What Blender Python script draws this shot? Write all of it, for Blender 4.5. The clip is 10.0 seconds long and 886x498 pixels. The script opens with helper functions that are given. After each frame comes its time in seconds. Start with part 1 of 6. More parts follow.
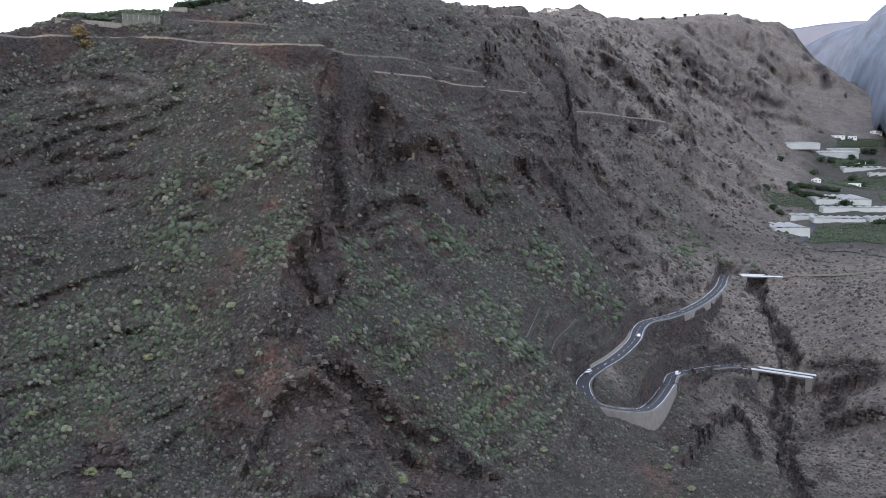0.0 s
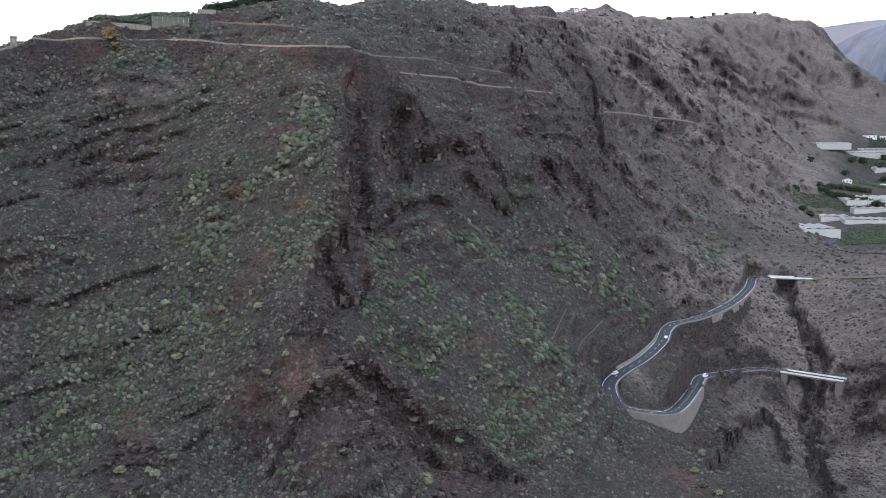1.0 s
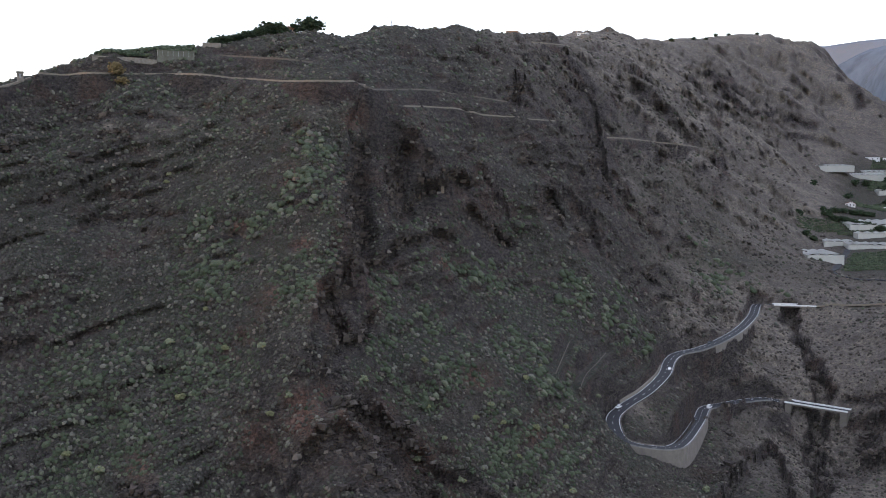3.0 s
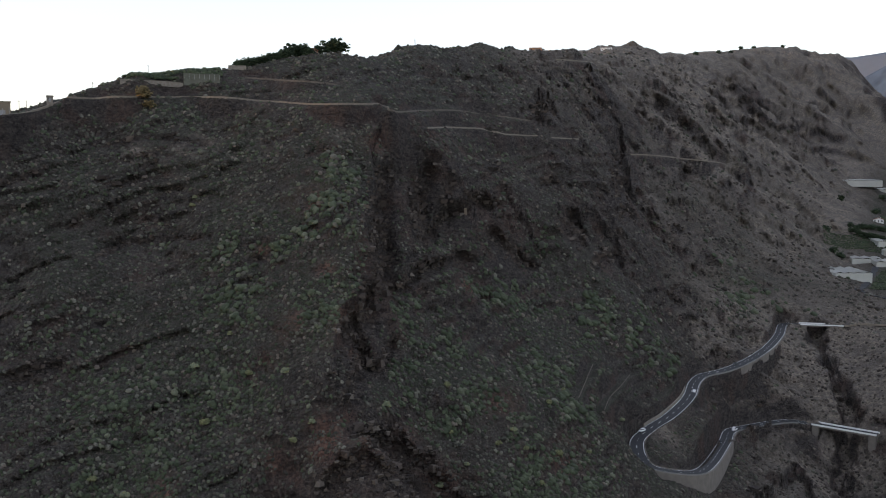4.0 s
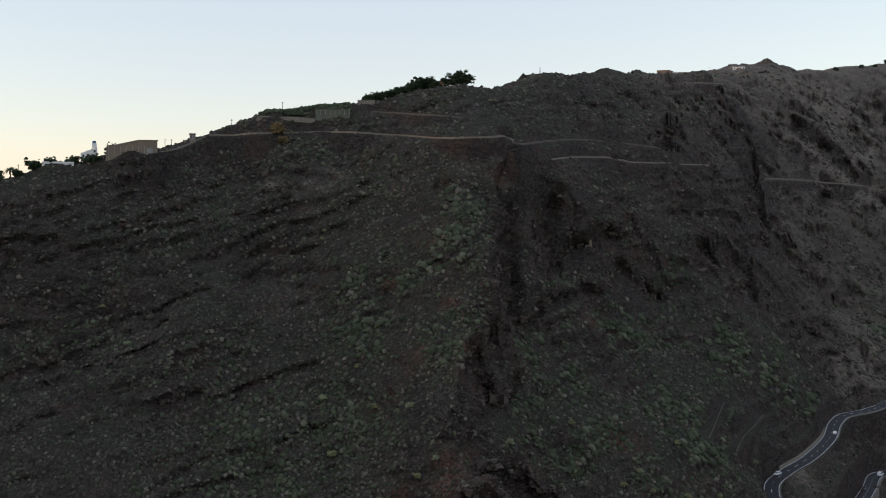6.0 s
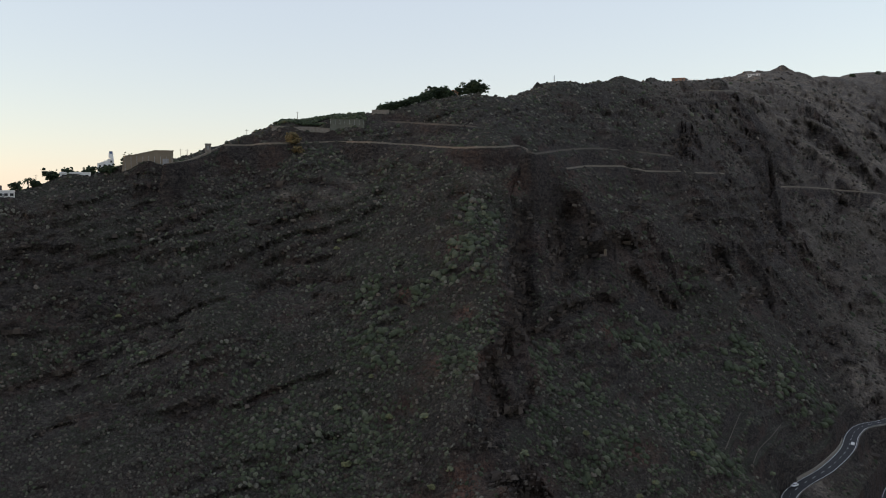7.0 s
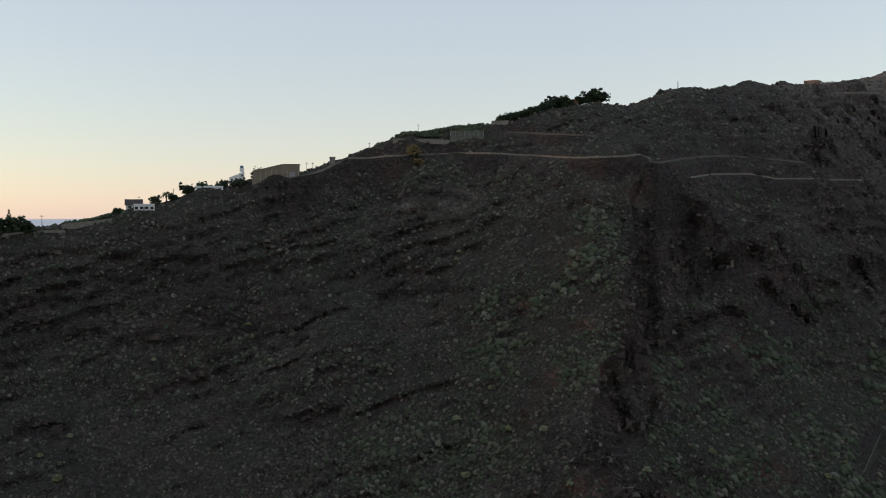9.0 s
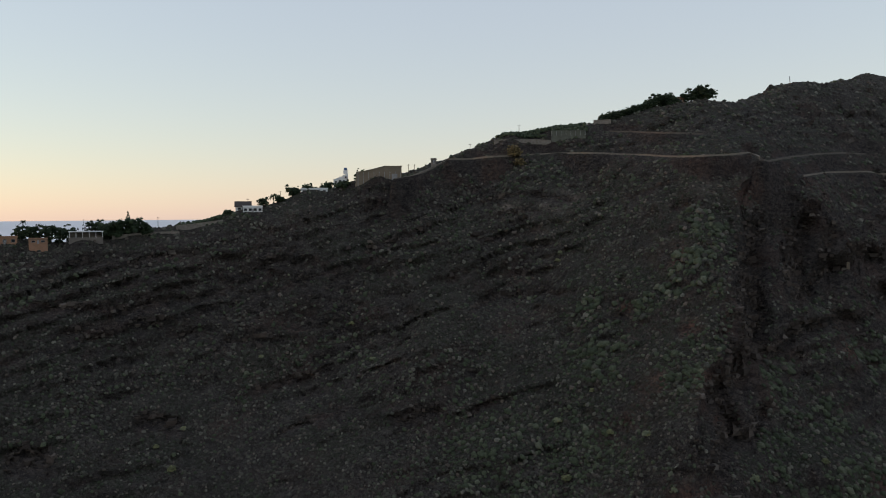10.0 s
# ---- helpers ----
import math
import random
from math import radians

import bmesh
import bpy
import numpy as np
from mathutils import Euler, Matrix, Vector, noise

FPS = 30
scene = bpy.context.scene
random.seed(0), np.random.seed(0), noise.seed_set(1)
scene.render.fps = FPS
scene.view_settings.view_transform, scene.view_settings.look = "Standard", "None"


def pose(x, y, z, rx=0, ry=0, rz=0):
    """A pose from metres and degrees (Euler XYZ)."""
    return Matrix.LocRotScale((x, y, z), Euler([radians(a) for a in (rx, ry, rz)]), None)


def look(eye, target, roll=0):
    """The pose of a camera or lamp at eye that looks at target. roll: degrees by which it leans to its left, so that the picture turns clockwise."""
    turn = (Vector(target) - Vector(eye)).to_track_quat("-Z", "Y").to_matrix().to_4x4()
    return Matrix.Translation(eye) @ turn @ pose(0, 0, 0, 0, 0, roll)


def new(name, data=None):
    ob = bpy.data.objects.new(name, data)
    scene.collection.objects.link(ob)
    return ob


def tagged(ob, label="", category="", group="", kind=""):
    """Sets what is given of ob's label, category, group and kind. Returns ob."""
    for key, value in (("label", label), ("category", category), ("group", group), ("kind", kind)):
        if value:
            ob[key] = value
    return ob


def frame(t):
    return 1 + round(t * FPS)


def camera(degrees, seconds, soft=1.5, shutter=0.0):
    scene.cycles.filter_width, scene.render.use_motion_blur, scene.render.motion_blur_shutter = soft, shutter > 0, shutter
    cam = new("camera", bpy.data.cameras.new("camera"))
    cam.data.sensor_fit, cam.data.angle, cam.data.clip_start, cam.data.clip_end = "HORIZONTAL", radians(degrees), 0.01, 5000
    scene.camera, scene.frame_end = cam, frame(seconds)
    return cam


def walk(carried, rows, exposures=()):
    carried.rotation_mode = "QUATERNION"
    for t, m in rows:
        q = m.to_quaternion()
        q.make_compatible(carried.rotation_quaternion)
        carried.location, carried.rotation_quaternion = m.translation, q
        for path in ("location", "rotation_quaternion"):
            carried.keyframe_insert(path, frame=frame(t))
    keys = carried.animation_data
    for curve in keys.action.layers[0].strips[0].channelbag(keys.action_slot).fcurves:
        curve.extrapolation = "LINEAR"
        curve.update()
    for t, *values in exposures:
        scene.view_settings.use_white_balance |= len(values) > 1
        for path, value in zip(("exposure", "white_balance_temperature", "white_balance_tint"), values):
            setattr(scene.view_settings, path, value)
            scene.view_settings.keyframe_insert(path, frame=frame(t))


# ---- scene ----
cam = camera(53.56, 10.0, 1.0)
EXPOSURES = [(0, 3.5, 6200, 14), (2.7, 3.02, 6240, 14), (4, 2.24, 6420, 11), (5.5, 1.82, 6500, 9), (7, 1.7, 6480, 9), (8.5, 1.55, 6460, 8), (10, 1.43, 6450, 8)]
PATH = [  # seconds, yaw, pitch, roll, x, y, climb
    (0, -0.000, -6.254, -0.307, 0.00, 0.00, 0.00),
    (0.5, 1.073, -6.242, -0.275, -0.02, 0.03, 0.04),
    (1, 1.691, -6.248, -0.274, -0.03, -0.06, 0.32),
    (1.5, 1.875, -6.225, -0.301, -0.03, 0.01, 1.42),
    (2, 1.848, -5.917, -0.320, -0.10, 0.08, 3.51),
    (2.5, 1.832, -5.539, -0.290, -0.11, 0.06, 6.15),
    (2.7, 1.810, -5.395, -0.285, -0.09, 0.05, 7.25),
    (3.8, 3.048, -4.606, -0.261, 0.05, 0.02, 13.42),
    (4, 3.437, -4.462, -0.256, 0.06, 0.01, 14.47),
    (4.5, 4.388, -4.074, -0.195, -0.01, -0.05, 16.85),
    (5, 8.149, -3.748, -0.060, -0.17, -0.19, 18.82),
    (5.2, 10.388, -3.624, -0.048, -0.06, -0.22, 19.49),
    (5.5, 11.427, -3.438, -0.029, 0.12, -0.22, 20.32),
    (5.7, 11.450, -3.349, -0.020, 0.10, -0.20, 20.61),
    (6.8, 12.206, -2.859, 0.044, 0.04, -0.02, 22.18),
    (7, 12.466, -2.770, 0.055, -0.02, -0.03, 22.38),
    (7.5, 14.731, -2.553, 0.154, -0.25, -0.22, 22.75),
    (8, 18.518, -2.333, 0.264, -0.15, -0.37, 23.16),
    (8.5, 19.565, -2.208, 0.286, 0.07, -0.48, 23.44),
    (9, 20.241, -2.195, 0.332, 0.06, -0.52, 23.58),
    (9.5, 23.435, -2.174, 0.428, -0.00, -0.62, 23.75),
    (10, 26.824, -2.150, 0.487, 0.32, -0.67, 24.00),
]
walk(cam, [(t, pose(x, y, 300 + c, 0, 0, yaw) @ pose(0, 0, 0, pitch) @ pose(0, 0, 0, 90, roll)) for t, yaw, pitch, roll, x, y, c in PATH], EXPOSURES)

# ---- world and sun ----
SUN_AZIMUTH, SUN_HEIGHT = 112.0, 3.0  # degrees to the left of the first view, degrees over the sea
world = bpy.data.worlds.new("dusk_sky")
scene.world = world
world.use_nodes = True
wn = world.node_tree.nodes
sky = wn.new("ShaderNodeTexSky")
sky.sky_type = "NISHITA"
sky.sun_disc = False
sky.sun_elevation = radians(SUN_HEIGHT)
sky.sun_rotation = radians(-SUN_AZIMUTH)
sky.altitude = 300
sky.air_density, sky.dust_density, sky.ozone_density = 1.0, 0.3, 1.0
wn["Background"].inputs["Strength"].default_value = 0.15
haze = wn.new("ShaderNodeMix")  # thin high haze over the whole sky
haze.data_type = "RGBA"
haze.inputs[0].default_value = 0.64
haze.inputs[7].default_value = (1.45, 1.51, 1.84, 1)
world.node_tree.links.new(sky.outputs[0], haze.inputs[6])
world.node_tree.links.new(haze.outputs[2], wn["Background"].inputs["Color"])
sun = new("sun", bpy.data.lights.new("sun", "SUN"))
sun.data.energy, sun.data.angle, sun.data.color = 0.02, radians(10), (1.0, 0.8, 0.62)
a = radians(SUN_AZIMUTH)
sun.matrix_world = look((0, 0, 900), (0 + math.sin(a), 0 - math.cos(a), 900 - math.tan(radians(6))))


# ---- materials ----
class Nodes:
    """A small builder for node materials."""

    def __init__(self, name, rough=0.9, metal=0.0, spec=0.3):
        self.mat = bpy.data.materials.new(name)
        self.mat.use_nodes = True
        self.tree = self.mat.node_tree
        self.bsdf = self.tree.nodes["Principled BSDF"]
        self.geo = self.tree.nodes.new("ShaderNodeNewGeometry")
        self.bsdf.inputs["Roughness"].default_value = rough
        self.bsdf.inputs["Metallic"].default_value = metal
        self.bsdf.inputs["Specular IOR Level"].default_value = spec

    def node(self, kind, **inputs):
        n = self.tree.nodes.new(kind)
        for key, value in inputs.items():
            self.put(n.inputs[key.replace("_", " ")], value)
        return n

    def put(self, socket, value):
        if isinstance(value, bpy.types.NodeSocket):
            self.tree.links.new(value, socket)
        else:
            socket.default_value = value

    def place(self, scale):
        n = self.node("ShaderNodeVectorMath")
        n.operation = "MULTIPLY"
        self.put(n.inputs[0], self.geo.outputs["Position"])
        self.put(n.inputs[1], scale if isinstance(scale, tuple) else (scale,) * 3)
        return n.outputs[0]

    def noise(self, scale, detail=4.0, rough=0.6, distort=0.0):
        n = self.node("ShaderNodeTexNoise", Vector=self.place(scale), Scale=1.0, Detail=detail, Roughness=rough, Distortion=distort)
        return n.outputs["Fac"]

    def ramp(self, fac, *stops):
        n = self.node("ShaderNodeValToRGB", Fac=fac)
        e = n.color_ramp.elements
        while len(e) < len(stops):
            e.new(0.5)
        for item, (at, colour) in zip(e, stops):
            item.position = at
            item.color = (colour, colour, colour, 1) if isinstance(colour, (int, float)) else (*colour, 1)
        return n.outputs["Color"]

    def mix(self, fac, a, b, blend="MIX"):
        n = self.tree.nodes.new("ShaderNodeMix")
        n.data_type, n.blend_type = "RGBA", blend
        self.put(n.inputs[0], fac)
        for s, v in ((n.inputs[6], a), (n.inputs[7], b)):
            self.put(s, (*v, 1) if isinstance(v, tuple) else v)
        return n.outputs[2]

    def math(self, op, a, b=0.0):
        n = self.tree.nodes.new("ShaderNodeMath")
        n.operation = op
        self.put(n.inputs[0], a)
        self.put(n.inputs[1], b)
        return n.outputs[0]

    def attr(self, name):
        n = self.tree.nodes.new("ShaderNodeAttribute")
        n.attribute_name = name
        return n.outputs["Fac"]

    def island(self):
        return self.geo.outputs["Random Per Island"]

    def single(self):
        return self.tree.nodes.new("ShaderNodeObjectInfo").outputs["Random"]

    def bump(self, height, strength=0.5, distance=0.5):
        n = self.node("ShaderNodeBump", Height=height, Strength=strength, Distance=distance)
        self.put(self.bsdf.inputs["Normal"], n.outputs[0])

    def done(self, colour):
        self.put(self.bsdf.inputs["Base Color"], (*colour, 1) if isinstance(colour, tuple) else colour)
        return self.mat


def plain(name, colour, rough=0.8, metal=0.0, vary=0.25, scale=0.6, bump=0.15):
    """A worn surface of about one colour, with stains and grain."""
    n = Nodes(name, rough, metal)
    big, small = n.noise(scale, 5), n.noise(scale * 9, 3)
    dark = tuple(c * (1 - vary) for c in colour)
    light = tuple(min(1, c * (1 + vary * 0.6)) for c in colour)
    c = n.mix(n.ramp(big, (0.3, 0.0), (0.7, 1.0)), dark, light)
    c = n.mix(n.math("MULTIPLY", small, 0.35), c, tuple(x * 0.7 for x in colour))
    n.bump(small, bump, 0.1)
    return n.done(c)


def ground_material():
    n = Nodes("volcanic_slope", 0.95, 0, 0.15)
    mid, fine, grain = n.noise(0.09, 6, 0.65), n.noise(0.7, 7, 0.75), n.noise(3.0, 5, 0.75)
    soil = n.mix(n.ramp(mid, (0.38, 0.0), (0.60, 1.0)), (0.038, 0.034, 0.031), (0.082, 0.072, 0.065))
    soil = n.mix(n.ramp(n.noise(0.45, 8, 0.78), (0.50, 0.0), (0.60, 1.0)), soil, (0.130, 0.115, 0.102))
    soil = n.mix(n.ramp(n.noise(0.9, 6, 0.78, 0.4), (0.49, 0.0), (0.56, 0.95)), soil, (0.020, 0.016, 0.014))
    soil = n.mix(n.ramp(grain, (0.60, 0.0), (0.68, 0.9)), soil, (0.24, 0.215, 0.19))
    soil = n.mix(n.ramp(n.noise(0.13, 9, 0.72, 0.5), (0.47, 0.0), (0.60, 0.75)), soil, (0.030, 0.026, 0.023))
    tuft = n.node("ShaderNodeTexVoronoi", Vector=n.place(0.62), Scale=1.0, Randomness=1.0)
    small = n.node("ShaderNodeTexVoronoi", Vector=n.place(1.7), Scale=1.0, Randomness=1.0)
    patch = n.ramp(tuft.outputs["Distance"], (0.25, 1.0), (0.55, 0.0))
    speck = n.ramp(small.outputs["Distance"], (0.15, 1.0), (0.50, 0.0))
    tint = n.mix(n.ramp(tuft.outputs["Color"], (0.2, 0.0), (0.8, 1.0)), (0.040, 0.037, 0.030), (0.120, 0.113, 0.092))
    soil = n.mix(n.math("MULTIPLY", patch, 0.55), soil, tint)
    soil = n.mix(n.math("MULTIPLY", speck, n.ramp(small.outputs["Color"], (0.45, 0.0), (0.7, 0.7))), soil, (0.150, 0.135, 0.115))
    red = n.mix(n.ramp(fine, (0.40, 0.0), (0.60, 1.0)), (0.050, 0.029, 0.024), (0.195, 0.115, 0.087))
    soil = n.mix(n.math("MULTIPLY", n.ramp(n.noise(0.035, 5), (0.54, 0.0), (0.68, 1.0)), 0.22), soil, red)
    # low green scrub, darkened in its colour for the shade between bushes
    scrub = n.mix(n.ramp(n.noise(1.2, 6, 0.75), (0.42, 0.0), (0.60, 1.0)), (0.024, 0.027, 0.019), (0.070, 0.073, 0.052))
    soil = n.mix(n.math("MULTIPLY", n.ramp(n.noise(0.5, 6, 0.7), (0.46, 0.0), (0.54, 1.0)), n.attr("scrub")), soil, scrub)
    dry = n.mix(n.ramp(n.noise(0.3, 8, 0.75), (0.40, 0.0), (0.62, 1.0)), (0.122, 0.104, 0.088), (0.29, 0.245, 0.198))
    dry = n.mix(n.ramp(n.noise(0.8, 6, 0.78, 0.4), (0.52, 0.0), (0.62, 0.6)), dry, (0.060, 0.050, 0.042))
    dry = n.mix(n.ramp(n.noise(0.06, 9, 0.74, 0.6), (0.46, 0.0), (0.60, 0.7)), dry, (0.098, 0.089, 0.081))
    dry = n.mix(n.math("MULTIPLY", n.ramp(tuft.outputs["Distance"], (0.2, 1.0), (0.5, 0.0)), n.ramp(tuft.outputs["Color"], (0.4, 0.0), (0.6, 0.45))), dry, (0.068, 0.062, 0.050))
    # dry grass and pale rock; on the far slope this paleness replaces haze
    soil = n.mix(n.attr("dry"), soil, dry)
    layers = n.noise((0.26, 0.26, 0.62), 8, 0.75, 0.8)
    rock = n.mix(n.ramp(layers, (0.40, 0.0), (0.60, 1.0)), (0.028, 0.025, 0.025), (0.115, 0.098, 0.088))
    rock = n.mix(n.ramp(n.noise(0.8, 9, 0.75, 0.8), (0.52, 0.0), (0.60, 0.8)), rock, (0.018, 0.016, 0.015))
    rock = n.mix(n.math("MULTIPLY", n.ramp(small.outputs["Distance"], (0.1, 1.0), (0.45, 0.0)), n.ramp(small.outputs["Color"], (0.35, 0.0), (0.7, 0.75))), rock, (0.150, 0.128, 0.112))
    rock = n.mix(n.math("MULTIPLY", n.ramp(n.noise(0.05, 4), (0.5, 0.0), (0.62, 1.0)), 0.3), rock, red)
    rock = n.mix(n.ramp(grain, (0.56, 0.0), (0.70, 0.7)), rock, (0.186, 0.156, 0.138))
    c = n.mix(n.attr("rock"), soil, rock)
    c = n.mix(n.math("MULTIPLY", n.attr("red"), 0.9), c, red)
    h = n.math("ADD", n.math("ADD", fine, n.math("MULTIPLY", grain, 0.4)), n.math("MULTIPLY", layers, n.math("MULTIPLY", n.attr("rock"), 2.5)))
    h = n.math("ADD", h, n.math("MULTIPLY", patch, 0.35))
    n.bump(h, 1.0, 1.8)
    return n.done(c)


MAT_GROUND = ground_material()
MAT_ASPHALT = plain("asphalt", (0.032, 0.033, 0.036), 0.85, vary=0.2)
MAT_PAINT = plain("road_paint", (0.72, 0.72, 0.70), 0.6, vary=0.15)
MAT_CONCRETE = plain("concrete", (0.170, 0.150, 0.130), 0.9, vary=0.25, scale=0.25)

# ---- the lie of the land: crest, spur, cliff, slopes and valley floor ----
CREST = [(-366, 269, 315), (-348, 292, 312), (-329, 313, 318), (-313, 334, 320), (-292, 357, 326), (-279, 377, 334), (-265, 399, 339), (-239, 417, 346), (-222, 430, 353), (-200, 450, 362), (-190, 462, 369), (-147, 492, 377), (-125, 521, 387), (-96, 532, 390), (-87, 589, 396), (-61, 686, 418), (-11, 797, 433), (26, 920, 448), (65, 1047, 463), (134, 1230, 491), (221, 1516, 546), (285, 1610, 538), (378, 1771, 564), (585, 2133, 626), (702, 2104, 627), (751, 2132, 603), (792, 2136, 618), (844, 2152, 589)]
SPUR = [(-59, 453, 353), (-58, 425, 328), (-58, 407, 313), (-58, 389, 302), (-55, 375, 292), (-52, 367, 283), (-50, 360, 275), (-53, 344, 266), (-57, 331, 258), (-56, 318, 252), (-55, 306, 244), (-52, 304, 235), (-55, 274, 215), (-37, 289, 227), (-51, 275, 224)]
CLIFF = [(-44, 391, 279), (-40, 391, 284), (-40, 426, 289), (-36, 446, 300), (-20, 426, 276), (-9, 444, 264), (-17, 468, 310), (-1, 491, 304), (14, 515, 275), (46, 573, 288), (71, 569, 266), (40, 543, 290), (-28, 460, 326), (-47, 422, 319), (-48, 402, 297), (-47, 373, 264), (-50, 345, 253), (-52, 332, 245), (-25, 451, 291), (-7, 470, 285), (-10, 438, 258), (5, 499, 278)]
UPPER = [(-170, 460, 358), (-170, 436, 347), (-201, 423, 330), (-178, 411, 327), (-139, 425, 332), (-144, 404, 317), (-193, 404, 319), (-138, 426, 331), (-61, 463, 354), (37, 692, 370), (86, 741, 340), (123, 867, 340), (104, 739, 304), (35, 692, 370), (197, 1038, 399), (-218, 410, 340), (-133, 485, 368), (-103, 484, 369), (-51, 553, 373), (-30, 556, 360), (-11, 654, 386), (5, 589, 338), (92, 888, 418), (45, 618, 324)]
LEFT = [(-99, 365, 282), (-71, 357, 281), (-165, 375, 283), (-166, 357, 282), (-148, 382, 287), (-116, 377, 293), (-150, 327, 249), (-115, 327, 248), (-177, 333, 276), (-134, 303, 236), (-94, 304, 231), (-77, 313, 244), (-70, 289, 227), (-153, 307, 233), (-115, 272, 206), (-96, 261, 211), (-86, 286, 219), (-70, 274, 198), (-193, 340, 266), (-191, 322, 260), (-171, 291, 233), (-229, 351, 301), (-248, 334, 286), (-219, 340, 273), (-277, 320, 289), (-300, 310, 302), (-285, 293, 272), (-277, 272, 252), (-247, 283, 243), (-226, 311, 248), (-255, 252, 234), (-231, 380, 319), (-268, 348, 319), (-185, 387, 310), (-322, 306, 312)]
APRON = [(-34, 390, 263), (-10, 407, 258), (-23, 340, 226), (-23, 343, 235), (13, 340, 207), (-24, 315, 207), (44, 435, 222), (58, 433, 214), (12, 368, 224), (26, 366, 206), (73, 475, 211), (-43, 295, 217), (-36, 300, 195), (-16, 309, 185), (16, 308, 182), (0, 328, 208), (-43, 356, 249), (-46, 315, 234), (20, 476, 245), (35, 464, 231), (-6, 406, 240), (-18, 331, 216), (45, 386, 207)]
FAR_SLOPE = [(64, 570, 270), (161, 726, 238), (69, 569, 261), (233, 1032, 376), (198, 939, 321), (225, 933, 317), (293, 1019, 309), (344, 1296, 374), (432, 1271, 318), (284, 916, 267), (204, 777, 245), (370, 992, 251), (130, 590, 216), (128, 680, 253), (149, 584, 207), (172, 668, 225), (95, 548, 237), (227, 753, 229), (274, 747, 220), (485, 1481, 369), (743, 1905, 449), (532, 1813, 497), (878, 2117, 492), (532, 1402, 330)]
VALLEY = [(258, 693, 203), (264, 691, 205), (349, 890, 224), (367, 884, 230), (312, 815, 230), (524, 1235, 265), (435, 965, 248), (603, 1426, 311), (300, 676, 203), (258, 634, 184), (213, 652, 194), (134, 451, 160), (175, 572, 180), (143, 474, 153), (66, 368, 173), (183, 487, 140), (222, 503, 129), (122, 352, 167), (347, 750, 220), (429, 856, 231), (623, 1254, 280), (302, 613, 203), (262, 527, 181), (232, 491, 163), (228, 452, 143), (106, 382, 162), (101, 397, 168), (83, 383, 174), (117, 429, 173), (72, 338, 168), (711, 1760, 383), (841, 1703, 365)]
ROAD = [(238.6, 700.6, 203.0), (229.5, 707.6, 201.5), (213.6, 668.2, 199.5), (189.1, 618.4, 198.0), (162.6, 574.9, 197.5), (143.4, 550.8, 197.0), (127.8, 537.8, 196.5), (118.0, 518.8, 196.0), (108.2, 488.9, 194.5), (93.1, 460.3, 192.0), (79.9, 444.9, 189.0), (71.2, 432.3, 186.0), (69.9, 415.0, 183.0), (75.4, 410.1, 180.0), (86.9, 412.9, 177.0), (98.7, 421.4, 174.5), (110.4, 444.1, 172.0), (129.6, 492.8, 168.0), (141.1, 524.0, 166.0), (154.8, 538.6, 164.5), (172.0, 554.0, 163.0), (190.0, 566.0, 161.5), (200.0, 565.0, 160.6)]
BEHIND = [(-800, 700, 250), (-500, 900, 260), (-300, 900, 300), (-450, 480, 300), (-520, 330, 285), (-560, 150, 255), (-420, 170, 285), (-480, -100, 200), (-230, 130, 160),
          (-200, 1200, 330), (-100, 1700, 400), (100, 2300, 480), (500, 2700, 520), (950, 2650, 380), (1150, 2300, 360), (1200, 1900, 420), (1000, 1500, 320), (900, 1100, 265),
          (700, 800, 225), (500, 500, 190), (400, 250, 150), (0, 200, 150), (-80, 180, 150), (120, 220, 150), (0, 60, 120), (300, 0, 130), (0, -400, 160), (600, -300, 200),
          (-1500, 1500, 60), (-1500, 0, 40), (-1200, -1200, 40), (0, -2000, 150), (2000, -1000, 350), (2500, 800, 420), (1800, 2200, 380), (1500, 3000, 640), (0, 3500, 380),
          (-2000, 3000, 40), (-4500, 0, 0), (-4000, 3500, 0), (0, 4800, 350), (3000, 3800, 700), (4800, 0, 600), (0, -4800, 200), (-3500, -3500, 0), (3500, -3500, 400)]


def smooth(a, b, x):
    t = np.clip((x - a) / (b - a), 0, 1)
    return t * t * (3 - 2 * t)


def hashed(i, j, seed):
    h = (i * 374761393 + j * 668265263 + seed * 974634541) & 0xFFFFFFFF
    h = ((h ^ (h >> 13)) * 1274126177) & 0xFFFFFFFF
    return ((h ^ (h >> 16)) & 0xFFFF) / 65535.0


def value_noise(x, y, seed):
    i, j = np.floor(x).astype(np.int64), np.floor(y).astype(np.int64)
    u, v = x - i, y - j
    u, v = u * u * u * (u * (u * 6 - 15) + 10), v * v * v * (v * (v * 6 - 15) + 10)
    a, b = hashed(i, j, seed), hashed(i + 1, j, seed)
    c, d = hashed(i, j + 1, seed), hashed(i + 1, j + 1, seed)
    return (a + (b - a) * u) * (1 - v) + (c + (d - c) * u) * v - 0.5


def fbm(x, y, size, octaves, seed, gain=0.5):
    total, amp = 0, 1.0
    for k in range(octaves):
        ang = 0.6 * k + 0.3
        xx, yy = x * math.cos(ang) - y * math.sin(ang), x * math.sin(ang) + y * math.cos(ang)
        total = total + amp * value_noise(xx / size, yy / size, seed + k)
        amp, size = amp * gain, size * 0.5
    return total


def ridged(x, y, size, octaves, seed):
    total, amp = 0, 1.0
    for k in range(octaves):
        total = total + amp * (0.25 - np.abs(value_noise(x / size, y / size, seed + k)))
        amp, size = amp * 0.5, size * 0.5
    return total


